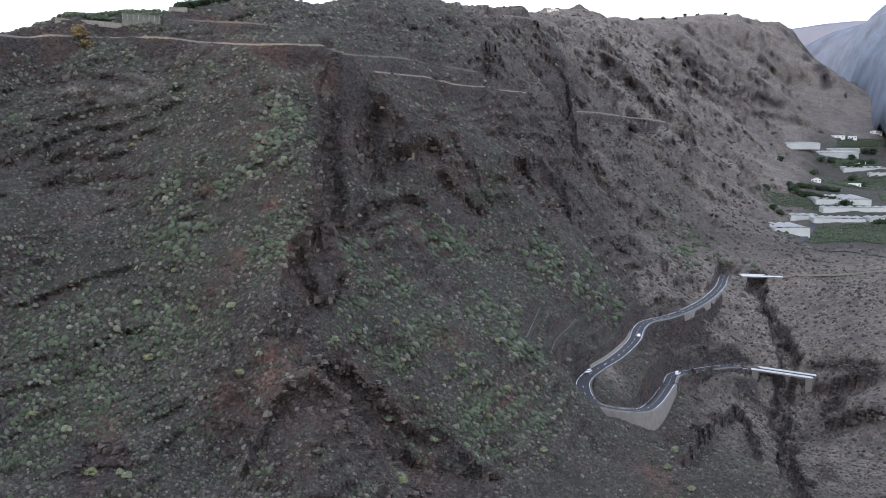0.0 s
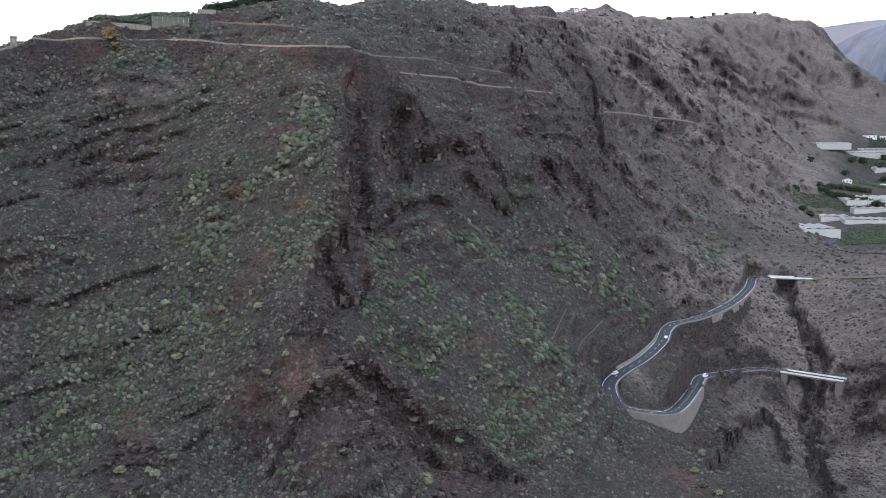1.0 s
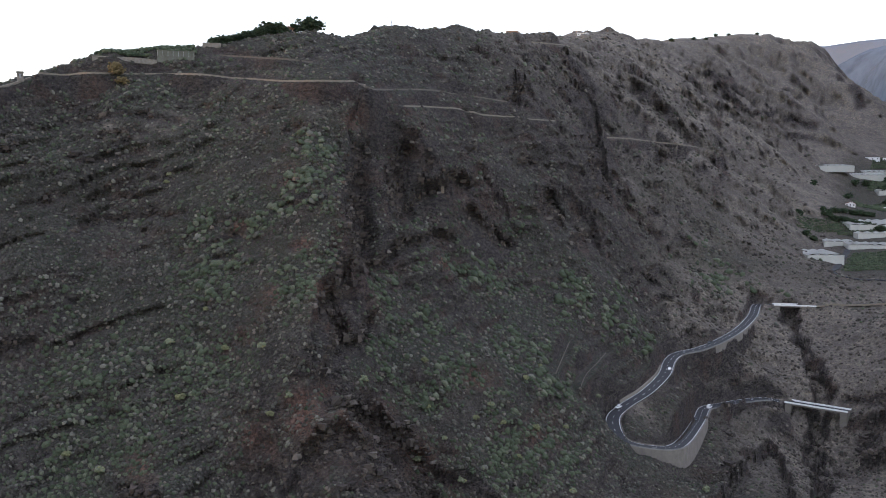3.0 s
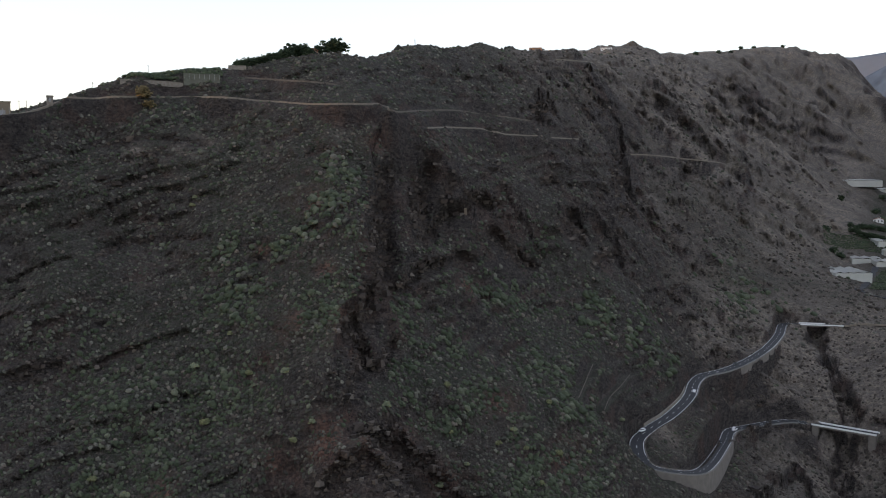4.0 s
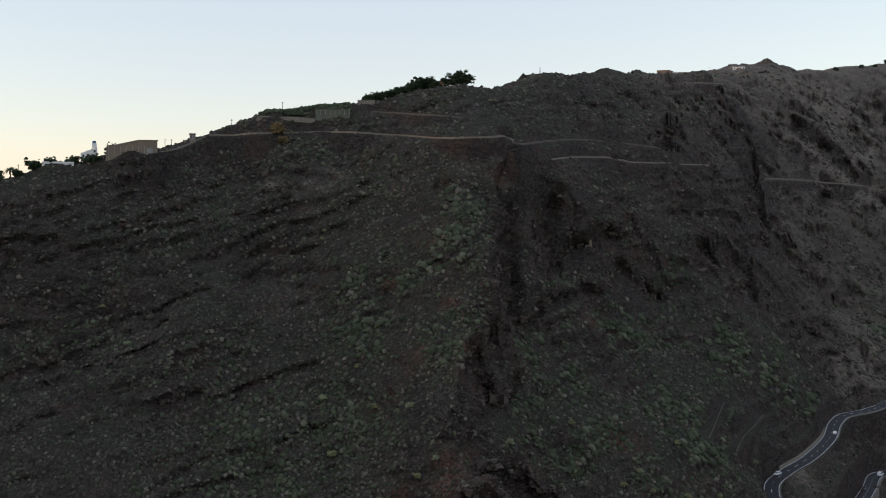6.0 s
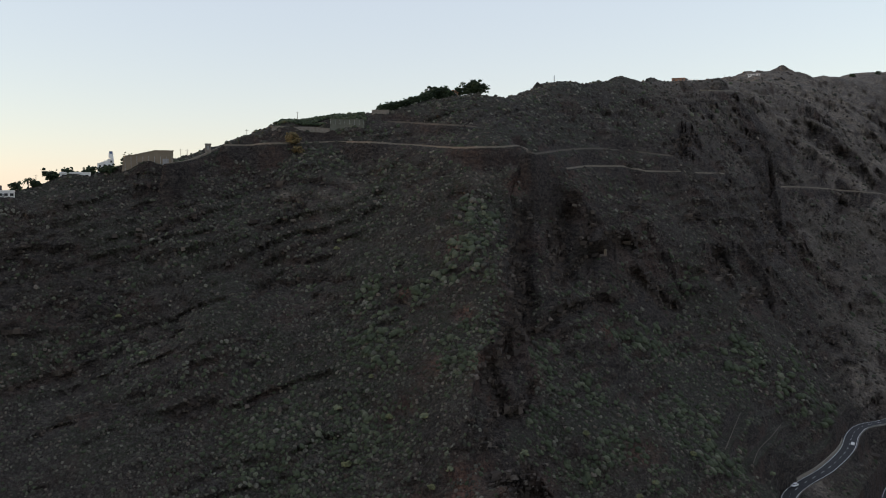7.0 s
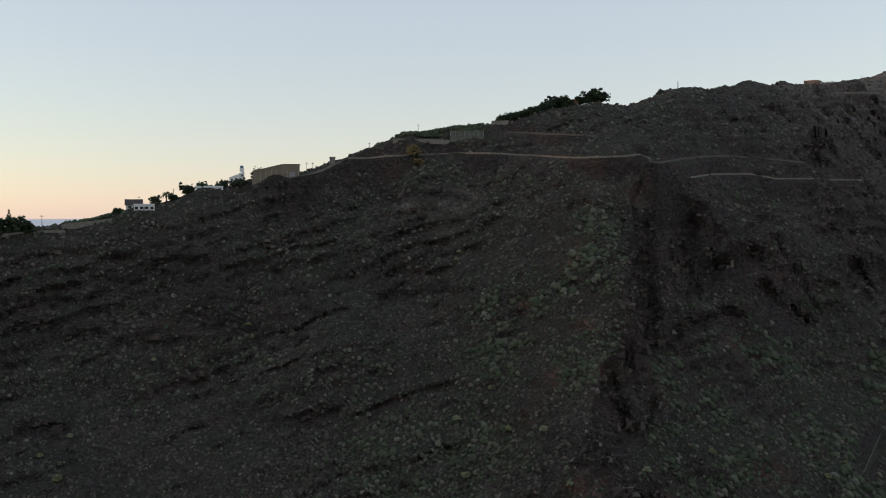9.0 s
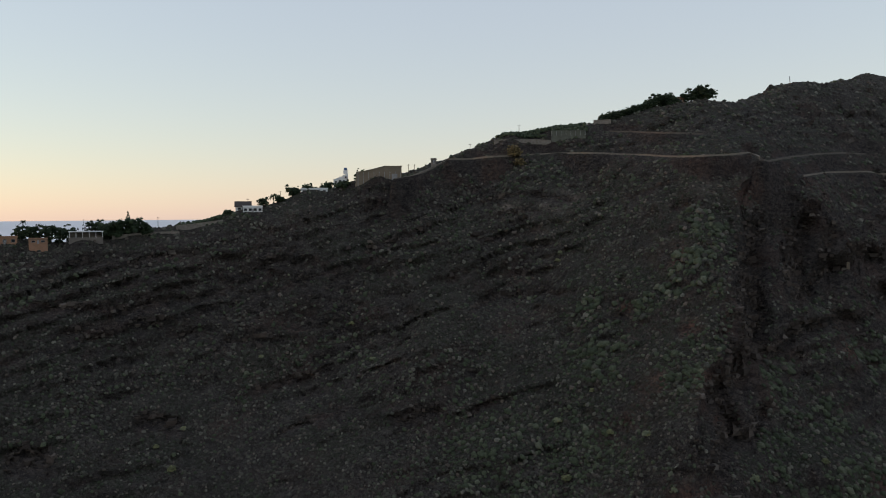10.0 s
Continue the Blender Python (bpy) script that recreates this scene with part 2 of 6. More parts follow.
def along(points, step):
    """Points every step metres along a line, rounded by a spline."""
    p = np.array(points, float)
    out = []
    for k in range(len(p) - 1):
        a, b, c, d = p[max(k - 1, 0)], p[k], p[k + 1], p[min(k + 2, len(p) - 1)]
        m = max(2, int(np.linalg.norm(c - b) / step))
        for s in np.arange(m) / m:
            out.append(0.5 * (2 * b + (c - a) * s + (2 * a - 5 * b + 4 * c - d) * s * s + (3 * b - a - 3 * c + d) * s ** 3))
    out.append(p[-1])
    return np.array(out)


ROAD_LINE = along(ROAD, 2.5)
GORGE = [(251, 697, 0), (246, 680, 0), (240, 645, 0), (233, 603, 0), (229, 569, 0), (216, 545, 0), (208, 520, 0), (190, 470, 0), (165, 400, 0), (150, 350, 0), (130, 280, 0)]
GORGE_LINE = along(GORGE, 3)
CREST_LINE = along(CREST, 25)
BACK = [(x * (1 + 70 / math.hypot(x, y)), y * (1 + 70 / math.hypot(x, y)), z - 22) for x, y, z in CREST]
EDGE = [tuple(p) for p in along(CREST, 30)]
LAND = np.array(EDGE + BACK + SPUR + CLIFF + UPPER + LEFT + APRON + FAR_SLOPE + VALLEY + BEHIND + [tuple(p) for p in ROAD[::2]], float)


SCARPS = [  # drop, and the line of the brink
    (4, [(-53, 295), (-55, 307), (-57, 330), (-53, 346), (-51, 361), (-56, 380), (-59, 410), (-58, 426), (-59, 442)]),  # spur edge
    (4, [(-52, 414), (-48, 446), (-28, 461), (-16, 468), (2, 528), (15, 530), (28, 516)]),  # amphitheatre rim
    (2, [(-38, 407), (-25, 451), (-7, 471), (-4, 468), (-5, 449)]),  # inner lobe
    (5, [(-63, 263), (-55, 273), (-41, 280), (-38, 317), (-26, 320), (-13, 319), (-1, 315), (16, 312), (26, 312)]),  # nose
    (10, [(37, 550), (55, 596), (68, 603), (84, 603), (85, 581)]),  # buttress a
    (12, [(107, 847), (122, 870), (112, 763), (116, 732)]),  # buttress b
    (14, [(172, 1032), (201, 1060), (224, 1057), (244, 1054)]),  # buttress c
    (9, [(26, 689), (41, 721), (53, 730)]),  # buttress d
    (10, [(178, 914), (200, 951), (213, 940)]),  # buttress e
    (9, [(262, 977), (294, 1035), (310, 1030)]),  # buttress f
    (10, [(151, 519), (162, 538), (187, 564), (204, 562), (205, 550)]),  # mound
    (9, [(230, 536), (243, 531), (250, 516), (259, 502)]),  # terrace
    (8, [(102, 370), (137, 443), (171, 511), (180, 497), (153, 406)]),  # gorge bank
    (6, [(217, 515), (224, 484), (242, 466)]),  # low bank
]

BRINKS = [(drop, along([(a, b, 0) for a, b in line], 2.5)[:, :2]) for drop, line in SCARPS]


def scarp(x, y):
    """Sudden drops: the ground rises on the far side of each brink and falls on the near side."""
    total = np.zeros(x.shape)
    for drop, p in BRINKS:
        reach = 1.6 * drop + 8
        box = (x > p[:, 0].min() - reach) & (x < p[:, 0].max() + reach) & (y > p[:, 1].min() - reach) & (y < p[:, 1].max() + reach)
        bx, by = x[box], y[box]
        if not bx.size:
            continue
        bx = bx + 6 * fbm(bx, by, 15, 2, 301)
        by = by + 6 * fbm(bx, by, 15, 2, 311)
        best, side, end = np.full(bx.shape, 1e9), np.zeros(bx.shape), np.zeros(bx.shape)
        t = np.gradient(p, axis=0)
        t /= np.linalg.norm(t, axis=1)[:, None]
        for k in range(len(p)):
            dx, dy = bx - p[k, 0], by - p[k, 1]
            d = np.hypot(dx, dy)
            m = d < best
            best, side, end = np.where(m, d, best), np.where(m, t[k, 0] * dy - t[k, 1] * dx, side), np.where(m, min(k, len(p) - 1 - k), end)
        s = np.where(side > 0, best, -best)
        fade = np.exp(-np.abs(s) / (0.55 * drop + 2)) * np.clip((end + 0.5) / 4, 0, 1) * smooth(reach, 0.5 * reach, best)
        wide = 0.13 * drop + 0.6
        total[box] += 0.62 * drop * (2 * smooth(-wide, wide, s) - 1) * fade
    return total


def kernel(d):
    return -np.sqrt(d * d + 9.0)


CANALS = [
    [(-213, 429, 354), (-206, 443, 356), (-189, 437, 355), (-170, 461, 358), (-141, 449, 356), (-124, 462, 356), (-101, 447, 353), (-78, 433, 351), (-64, 449, 353), (-62, 474, 355), (-55, 449, 350)],
    [(-37, 472, 342), (-29, 529, 346), (-14, 558, 347), (-6, 586, 348), (0, 580, 345), (17, 619, 346), (29, 627, 346)],
    [(39, 656, 346), (64, 697, 347)],
    [(-140, 487, 371), (-127, 486, 370), (-102, 468, 366), (-87, 479, 366)],
    [(55, 847, 429), (80, 882, 432), (105, 974, 442), (116, 968, 436)],
    [(140, 1042, 445), (188, 1176, 462), (197, 1135, 450)],
    [(128, 854, 340), (154, 882, 340), (187, 933, 339), (218, 939, 336), (252, 1001, 335), (270, 1000, 330)],
    [(-224, 390, 342), (-222, 405, 345), (-222, 424, 349), (-223, 446, 356)],
    [(39, 402, 214), (47, 435, 219), (51, 453, 220)],
    [(52, 410, 207), (57, 430, 208), (65, 449, 210), (73, 473, 210)],
    [(480, 1358, 351), (571, 1506, 351), (621, 1509, 344)],
    [(-55, 449, 350), (-52, 440, 348), (-44, 507, 354), (-28, 553, 358), (-12, 608, 360), (6, 624, 359), (24, 640, 357)],
]


def solve_land():
    d = np.hypot(LAND[:, None, 0] - LAND[None, :, 0], LAND[:, None, 1] - LAND[None, :, 1])
    n = len(LAND)
    a = np.zeros((n + 1, n + 1))
    a[:n, :n] = kernel(d) + np.eye(n) * 1.5
    a[:n, n] = a[n, :n] = 1
    return np.linalg.solve(a, np.append(LAND[:, 2], 0))


WEIGHTS = solve_land()


def base_slope(x, y):
    """Height of the smooth land and its steepness."""
    z, gx, gy = np.full(x.shape, WEIGHTS[-1]), np.zeros(x.shape), np.zeros(x.shape)
    for (px, py, _), w in zip(LAND, WEIGHTS):
        dx, dy = x - px, y - py
        k = np.sqrt(dx * dx + dy * dy + 9.0)
        z -= w * k
        k = w / k
        gx -= k * dx
        gy -= k * dy
    return z, np.hypot(gx, gy)


def bench(line):
    """A line across the slope, levelled along its length."""
    p = along(line, 2.5)
    p[:, 2] = np.convolve(np.pad(p[:, 2], 6, mode="edge"), np.ones(13) / 13, mode="valid")
    return p


CANAL_LINES = [bench(line) for line in CANALS]


def near_line(x, y, line, reach):
    """Distance to a line and its height there; only within reach."""
    dist, high = np.full(x.shape, 1e9), np.zeros(x.shape)
    box = (x > line[:, 0].min() - reach) & (x < line[:, 0].max() + reach) & (y > line[:, 1].min() - reach) & (y < line[:, 1].max() + reach)
    bx, by = x[box], y[box]
    bd, bz = np.full(bx.shape, 1e9), np.zeros(bx.shape)
    for p in line:
        d = np.hypot(bx - p[0], by - p[1])
        m = d < bd
        bd, bz = np.where(m, d, bd), np.where(m, p[2], bz)
    dist[box], high[box] = bd, bz
    return dist, high


KNOLLS = [(-241, 399, 4.5, 13), (-336, 291, 3.0, 9), (-271, 384, 1.6, 8), (-290, 351, 1.6, 9), (-157, 469, 2.0, 10), (-239, 398, 3.2, 9), (-155, 467, 1.2, 8), (103, 452, 8, 15), (112, 470, 5, 14), (113, 416, -11, 13), (130, 440, -9, 14), (95, 398, -6, 10), (172, 535, 12, 10), (184, 541, 13, 10), (195, 545, 10, 9), (163, 530, 4, 9), (222, 640, 5, 14), (178, 600, -5, 14),
          (-290, 349, 3.0, 9), (-273, 381, 2.0, 8), (-255, 396, 3.5, 8), (-240, 399, 2.0, 9), (-357, 263, 2.5, 9), (-336, 289, 2.0, 8),
          (278, 1515, -16, 26), (712, 2075, -27, 15), (698, 2075, -6, 11), (730, 2073, -9, 13), (677, 2083, 5, 14), (761, 2100, 6, 14), (222, 1495, 7, 10), (246, 1495, -6, 9), (22, 855, -5, 25), (-44, 713, -3, 14), (-62, 665, 3, 18), (-15, 770, 3, 14)]


WALL_FOOT = along([(84, 402, 175.5), (94, 406, 171), (105, 413, 165.5), (112, 425, 164), (119, 440, 163.5), (129, 464, 163), (138, 488, 163)], 2.5)  # low ground under the bend's wall


def height(x, y):
    z, steep = base_slope(x, y)
    calm = smooth(20, 60, np.hypot(x, y))
    wild = smooth(0.25, 0.8, steep)
    z = z + calm * (2.6 * fbm(x, y, 55, 3, 1) + (0.6 + 2.6 * wild) * fbm(x, y, 18, 5, 9, 0.58))
    z = z + scarp(x, y)
    z = z + smooth(480, 640, y) * (0.4 + 0.6 * wild) * (6.5 * fbm(x, y, 42, 5, 17, 0.6) + 5.0 * ridged(x, y, 30, 3, 23))
    # runnels down the long slopes of the valley side
    far = smooth(430, 620, y) * smooth(-40, 60, x)
    s, c = 0.28 * x + 0.96 * y, 0.96 * x - 0.28 * y
    s = s + 10 * fbm(x, y, 60, 2, 31)
    z = z + far * wild * (23.0 * ridged(s, c * 0.10, 34, 4, 40) + 20 * ridged(s, c * 0.3, 120, 3, 44))
    crest, _ = near_line(x, y, CREST_LINE, 260)
    z = z + smooth(900, 1400, y) * wild * smooth(30, 220, crest) * (100 * ridged(s, c * 0.35, 230, 4, 47) + 26 * fbm(x, y, 80, 5, 48, 0.6))
    z = z + smooth(600, 760, y) * smooth(20, 90, x) * (1 - smooth(6, 60, crest)) * 13 * (ridged(x, y, 46, 4, 49) - 0.4)
    # ledges of tilted lava beds
    west = smooth(-50, -90, x)
    tilt = z - (0.14 + 0.2 * west) * x + 4.0 * fbm(x, y, 45, 3, 50)
    step = tilt / 7.5
    saw = step - np.floor(step)
    bed = hashed(np.floor(step).astype(np.int64), np.zeros_like(x, dtype=np.int64), 7)
    cut = smooth(0.0, 0.35, fbm(x, y, 60, 3, 60) + 0.55 * bed - 0.15)
    z = z + calm * wild * cut * (2.4 + 0.6 * west) * (smooth(0.0, 0.28, saw) - saw - 0.36)
    d, _ = near_line(x, y, GORGE_LINE, 30)
    z = z - 10 * (1 - smooth(0.5, 7.0, d + 8 * fbm(x, y, 12, 4, 65, 0.6)))
    for line in CANAL_LINES:
        d, cz = near_line(x, y, line, 10)
        w = 1 - smooth(1.2, 5.0, d)
        z = z * (1 - w) + (cz - 0.1) * w
    for cx, cy, up, wide in KNOLLS:
        z = z + up * np.exp(-((x - cx) ** 2 + (y - cy) ** 2) / wide ** 2)
    foot, rz = near_line(x, y, WALL_FOOT, 16)
    w = 1 - smooth(5.0, 11.0, foot)
    z = z * (1 - w) + np.minimum(rz, z) * w
    d, rz = near_line(x, y, ROAD_LINE, 20)
    w = 1 - np.where(foot < 12, smooth(1.5, 3.7, d), smooth(4.4, 6.2, d))
    return z * (1 - w) + (rz - 0.25) * w


# lines on the face of the hillside; the rock draws back on the right-hand side of each: depth, width and the line
LEDGES = [  # tilted lava beds of the west slope
    (3.5, 3, [(-182, 394, 313), (-172, 398, 313), (-163, 403, 315), (-151, 406, 317)]),
    (2.5, 3.5, [(-179, 412, 326), (-167, 413, 326), (-154, 417, 327)]),
    (2, 4, [(-195, 424, 331), (-184, 423, 333), (-170, 423, 336), (-158, 424, 335), (-140, 428, 332)]),
    (3.5, 3.2, [(-166, 350, 277), (-166, 356, 282), (-165, 376, 285), (-159, 379, 287), (-153, 382, 287), (-143, 382, 289), (-129, 376, 290), (-120, 375, 292)]),
    (4, 3, [(-103, 363, 280), (-99, 364, 282), (-94, 362, 281)]),
    (3, 3, [(-75, 352, 277), (-71, 355, 279), (-65, 353, 279)]),
    (2.2, 2.2, [(-124, 359, 273), (-119, 359, 275), (-115, 359, 275)]),
    (3.5, 4, [(-150, 316, 241), (-150, 325, 246), (-145, 329, 249), (-137, 329, 251)]),
    (7, 9, [(-117, 261, 202), (-113, 269, 205), (-111, 272, 207), (-106, 273, 209), (-101, 270, 210), (-96, 263, 209)]),
    (2.5, 2.5, [(-90, 410, 326), (-86, 414, 328), (-78, 416, 331)]),
    (1.8, 2.5, [(-117, 424, 332), (-103, 422, 335), (-96, 426, 339), (-89, 430, 342)]),
    (3, 3.5, [(-187, 371, 293), (-186, 375, 295), (-182, 376, 295)]),
    (2, 2.5, [(-157, 396, 306), (-150, 399, 309), (-145, 400, 310)]),
    (2.4, 3, [(-87, 382, 302), (-82, 383, 304), (-75, 384, 305)]),
    (2.5, 2.5, [(-85, 297, 228), (-83, 298, 230), (-79, 297, 230)]),
]
WEST_LEDGES = [  # beds nearer the sea
    (3, 6, [(-311, 257, 276), (-304, 272, 277), (-297, 284, 279), (-287, 298, 280)]),
    (2, 5, [(-324, 254, 283), (-316, 267, 287), (-304, 285, 284), (-292, 300, 285)]),
    (2.2, 3.5, [(-275, 327, 296), (-264, 339, 303), (-255, 349, 311)]),
    (2, 3, [(-228, 351, 297), (-223, 360, 301), (-214, 367, 302)]),
    (3, 4, [(-187, 371, 293), (-185, 375, 296), (-181, 376, 294)]),
    (5, 9, [(-271, 254, 242), (-267, 263, 244), (-256, 271, 242)]),
    (6, 11, [(-291, 211, 235), (-288, 219, 237), (-273, 223, 234)]),
    (4, 8, [(-178, 303, 242), (-169, 311, 246), (-160, 317, 247)]),
    (2.5, 4, [(-244, 296, 250), (-234, 314, 253), (-221, 323, 257)]),
    (2.5, 3.5, [(-228, 362, 306), (-214, 382, 315), (-206, 392, 319)]),
    (2, 3, [(-333, 279, 303), (-318, 298, 304), (-300, 320, 309)]),
    (2, 3, [(-271, 298, 265), (-260, 312, 269), (-246, 324, 271)]),
    (2.2, 3, [(-222, 284, 236), (-210, 297, 241), (-193, 305, 246)]),
]
CLEFTS = [  # spur edge, amphitheatre, caves
    (13, 13, [(-53, 292, 229), (-53, 301, 235), (-53, 309, 242), (-53, 312, 244), (-56, 316, 250), (-58, 325, 253), (-58, 333, 257), (-55, 341, 261), (-54, 347, 266), (-53, 352, 271), (-51, 357, 274), (-51, 362, 279), (-53, 366, 286), (-56, 390, 297), (-57, 405, 308), (-56, 415, 317), (-53, 424, 321), (-50, 436, 325)]),
    (10, 11, [(-39, 408, 291), (-42, 432, 301), (-41, 445, 311), (-38, 456, 324)]),
    (4, 7, [(-28, 453, 302), (-27, 456, 310), (-24, 462, 319)]),
    (13, 11, [(-38, 406, 287), (-36, 433, 291), (-30, 448, 296), (-23, 455, 301), (-12, 475, 306), (2, 522, 302), (7, 522, 296)]),
    (8, 9, [(-38, 392, 275), (-23, 419, 278), (-11, 451, 275), (-7, 451, 270)]),
    (10, 10, [(-3, 479, 292), (5, 484, 283), (18, 512, 271), (29, 509, 263)]),
    (4.5, 5, [(-35, 386, 263), (-32, 392, 265), (-29, 394, 263)]),
    (3, 4, [(-28, 391, 258), (-26, 393, 260), (-24, 393, 257)]),
    (8, 7, [(-49, 357, 267), (-41, 384, 269), (-35, 394, 273)]),
    (8, 8, [(-53, 312, 244), (-51, 321, 244), (-47, 333, 242), (-44, 343, 246), (-44, 351, 250)]),
]
CAVES = [  # caves and clefts of the valley side, and the low nose
    (14, 14, [(38, 525, 274), (42, 541, 291), (53, 592, 289), (61, 556, 273)]),
    (8, 9, [(57, 528, 262), (64, 552, 268), (79, 599, 268), (90, 611, 270)]),
    (14, 14, [(24, 635, 356), (32, 697, 373), (43, 727, 376), (50, 696, 363)]),
    (14, 14, [(88, 621, 279), (93, 689, 304), (90, 702, 319), (105, 808, 342)]),
    (14, 14, [(171, 994, 393), (188, 1025, 408), (210, 1030, 400)]),
    (13, 14, [(179, 882, 315), (195, 929, 331), (207, 930, 320)]),
    (7, 12, [(255, 931, 299), (285, 1013, 312), (291, 993, 301)]),
    (3, 6, [(-9, 490, 316), (1, 552, 323), (10, 558, 319)]),
    (5, 9, [(116, 600, 235), (129, 644, 239), (130, 610, 233)]),
    (6, 16, [(-62, 271, 206), (-55, 273, 219), (-44, 277, 225), (-38, 316, 219), (-29, 320, 216), (-21, 321, 209), (-17, 319, 201), (-15, 314, 192)]),
    (5, 9, [(-15, 314, 192), (-8, 310, 186), (4, 312, 186), (13, 304, 181)]),
    (3, 4, [(-32, 275, 212), (-27, 311, 203), (-21, 317, 204)]),
    (3, 5, [(-41, 263, 209), (-34, 270, 210), (-29, 279, 209)]),
    (4, 6, [(-18, 276, 196), (-16, 308, 187), (-12, 307, 185)]),
    (4, 6, [(13, 303, 181), (18, 311, 182), (23, 309, 180)]),
]
BANKS = [  # banks of the gorge and the far crags
    (5, 6, [(233, 558, 164), (248, 550, 168), (258, 526, 175), (264, 513, 176)]),
    (4, 6, [(115, 497, 195), (134, 536, 191), (153, 553, 185)]),
    (6, 12, [(154, 529, 168), (168, 561, 169), (184, 570, 171), (196, 572, 166)]),
    (5, 12, [(228, 526, 146), (240, 522, 153), (248, 479, 163)]),
    (5, 14, [(473, 1364, 372), (568, 1552, 373), (609, 1530, 357)]),
    (8, 20, [(358, 1364, 436), (383, 1389, 447), (474, 1611, 457)]),
    (8, 20, [(550, 1590, 414), (579, 1599, 403), (618, 1595, 390)]),
    (9, 26, [(801, 1935, 488), (868, 2027, 500), (818, 1883, 436)]),
    (5, 12, [(79, 813, 378), (91, 840, 386), (109, 864, 377)]),
    (4, 10, [(147, 763, 272), (158, 781, 277), (166, 774, 269)]),
    (4, 10, [(28, 589, 314), (38, 602, 318), (48, 607, 312)]),
]
# patches on the hillside: place and radius
RUST = [(-58, 338, 262, 6), (-59, 324, 254, 4), (-59, 431, 333, 6), (-83, 386, 306, 6), (-99, 366, 284, 3), (-69, 353, 278, 4), (-57, 289, 226, 9), (-68, 285, 219, 8), (-41, 282, 226, 6), (-17, 319, 202, 7), (-6, 306, 185, 7), (30, 359, 201, 9), (-13, 418, 265, 6), (-10, 409, 258, 4), (-108, 275, 210, 6), (-53, 333, 248, 5), (-52, 300, 231, 4), (4, 358, 223, 7), (-34, 319, 217, 6), (87, 354, 167, 9), (-78, 329, 259, 5)]
BUFF = [(-149, 421, 330, 8), (-140, 429, 333, 3), (-150, 405, 316, 4), (-172, 414, 328, 5), (-61, 444, 345, 6), (-158, 413, 325, 3), (-77, 425, 337, 4), (-18, 609, 371, 6), (58, 799, 399, 21), (185, 1010, 391, 26), (155, 963, 392, 16), (233, 1004, 356, 27), (306, 1163, 379, 19), (321, 991, 286, 34), (370, 1038, 276, 28), (290, 995, 302, 17), (842, 1911, 450, 22), (128, 945, 408, 15), (219, 1268, 484, 12), (352, 1532, 504, 30), (532, 1633, 448, 15), (772, 1920, 468, 24), (235, 1186, 436, 17), (344, 1163, 354, 31), (294, 1174, 398, 19), (183, 643, 204, 11), (138, 577, 202, 8), (411, 1078, 282, 22)]
GREEN = [(-34, 368, 250, 14), (-36, 341, 236, 13), (-20, 371, 240, 14), (-5, 352, 225, 16), (-18, 336, 219, 11), (20, 405, 224, 13), (-74, 379, 302, 15), (-73, 402, 318, 11), (-85, 373, 293, 12), (-66, 335, 265, 13), (-100, 317, 240, 17), (-125, 300, 231, 19), (-128, 275, 211, 16), (17, 333, 197, 13), (212, 716, 214, 29), (104, 501, 206, 13), (36, 399, 215, 13), (38, 344, 189, 13), (32, 525, 277, 10), (2, 447, 257, 14), (57, 498, 240, 19), (84, 506, 225, 20), (9, 352, 215, 11), (-115, 368, 285, 5), (-90, 363, 283, 12), (-97, 345, 266, 14)]


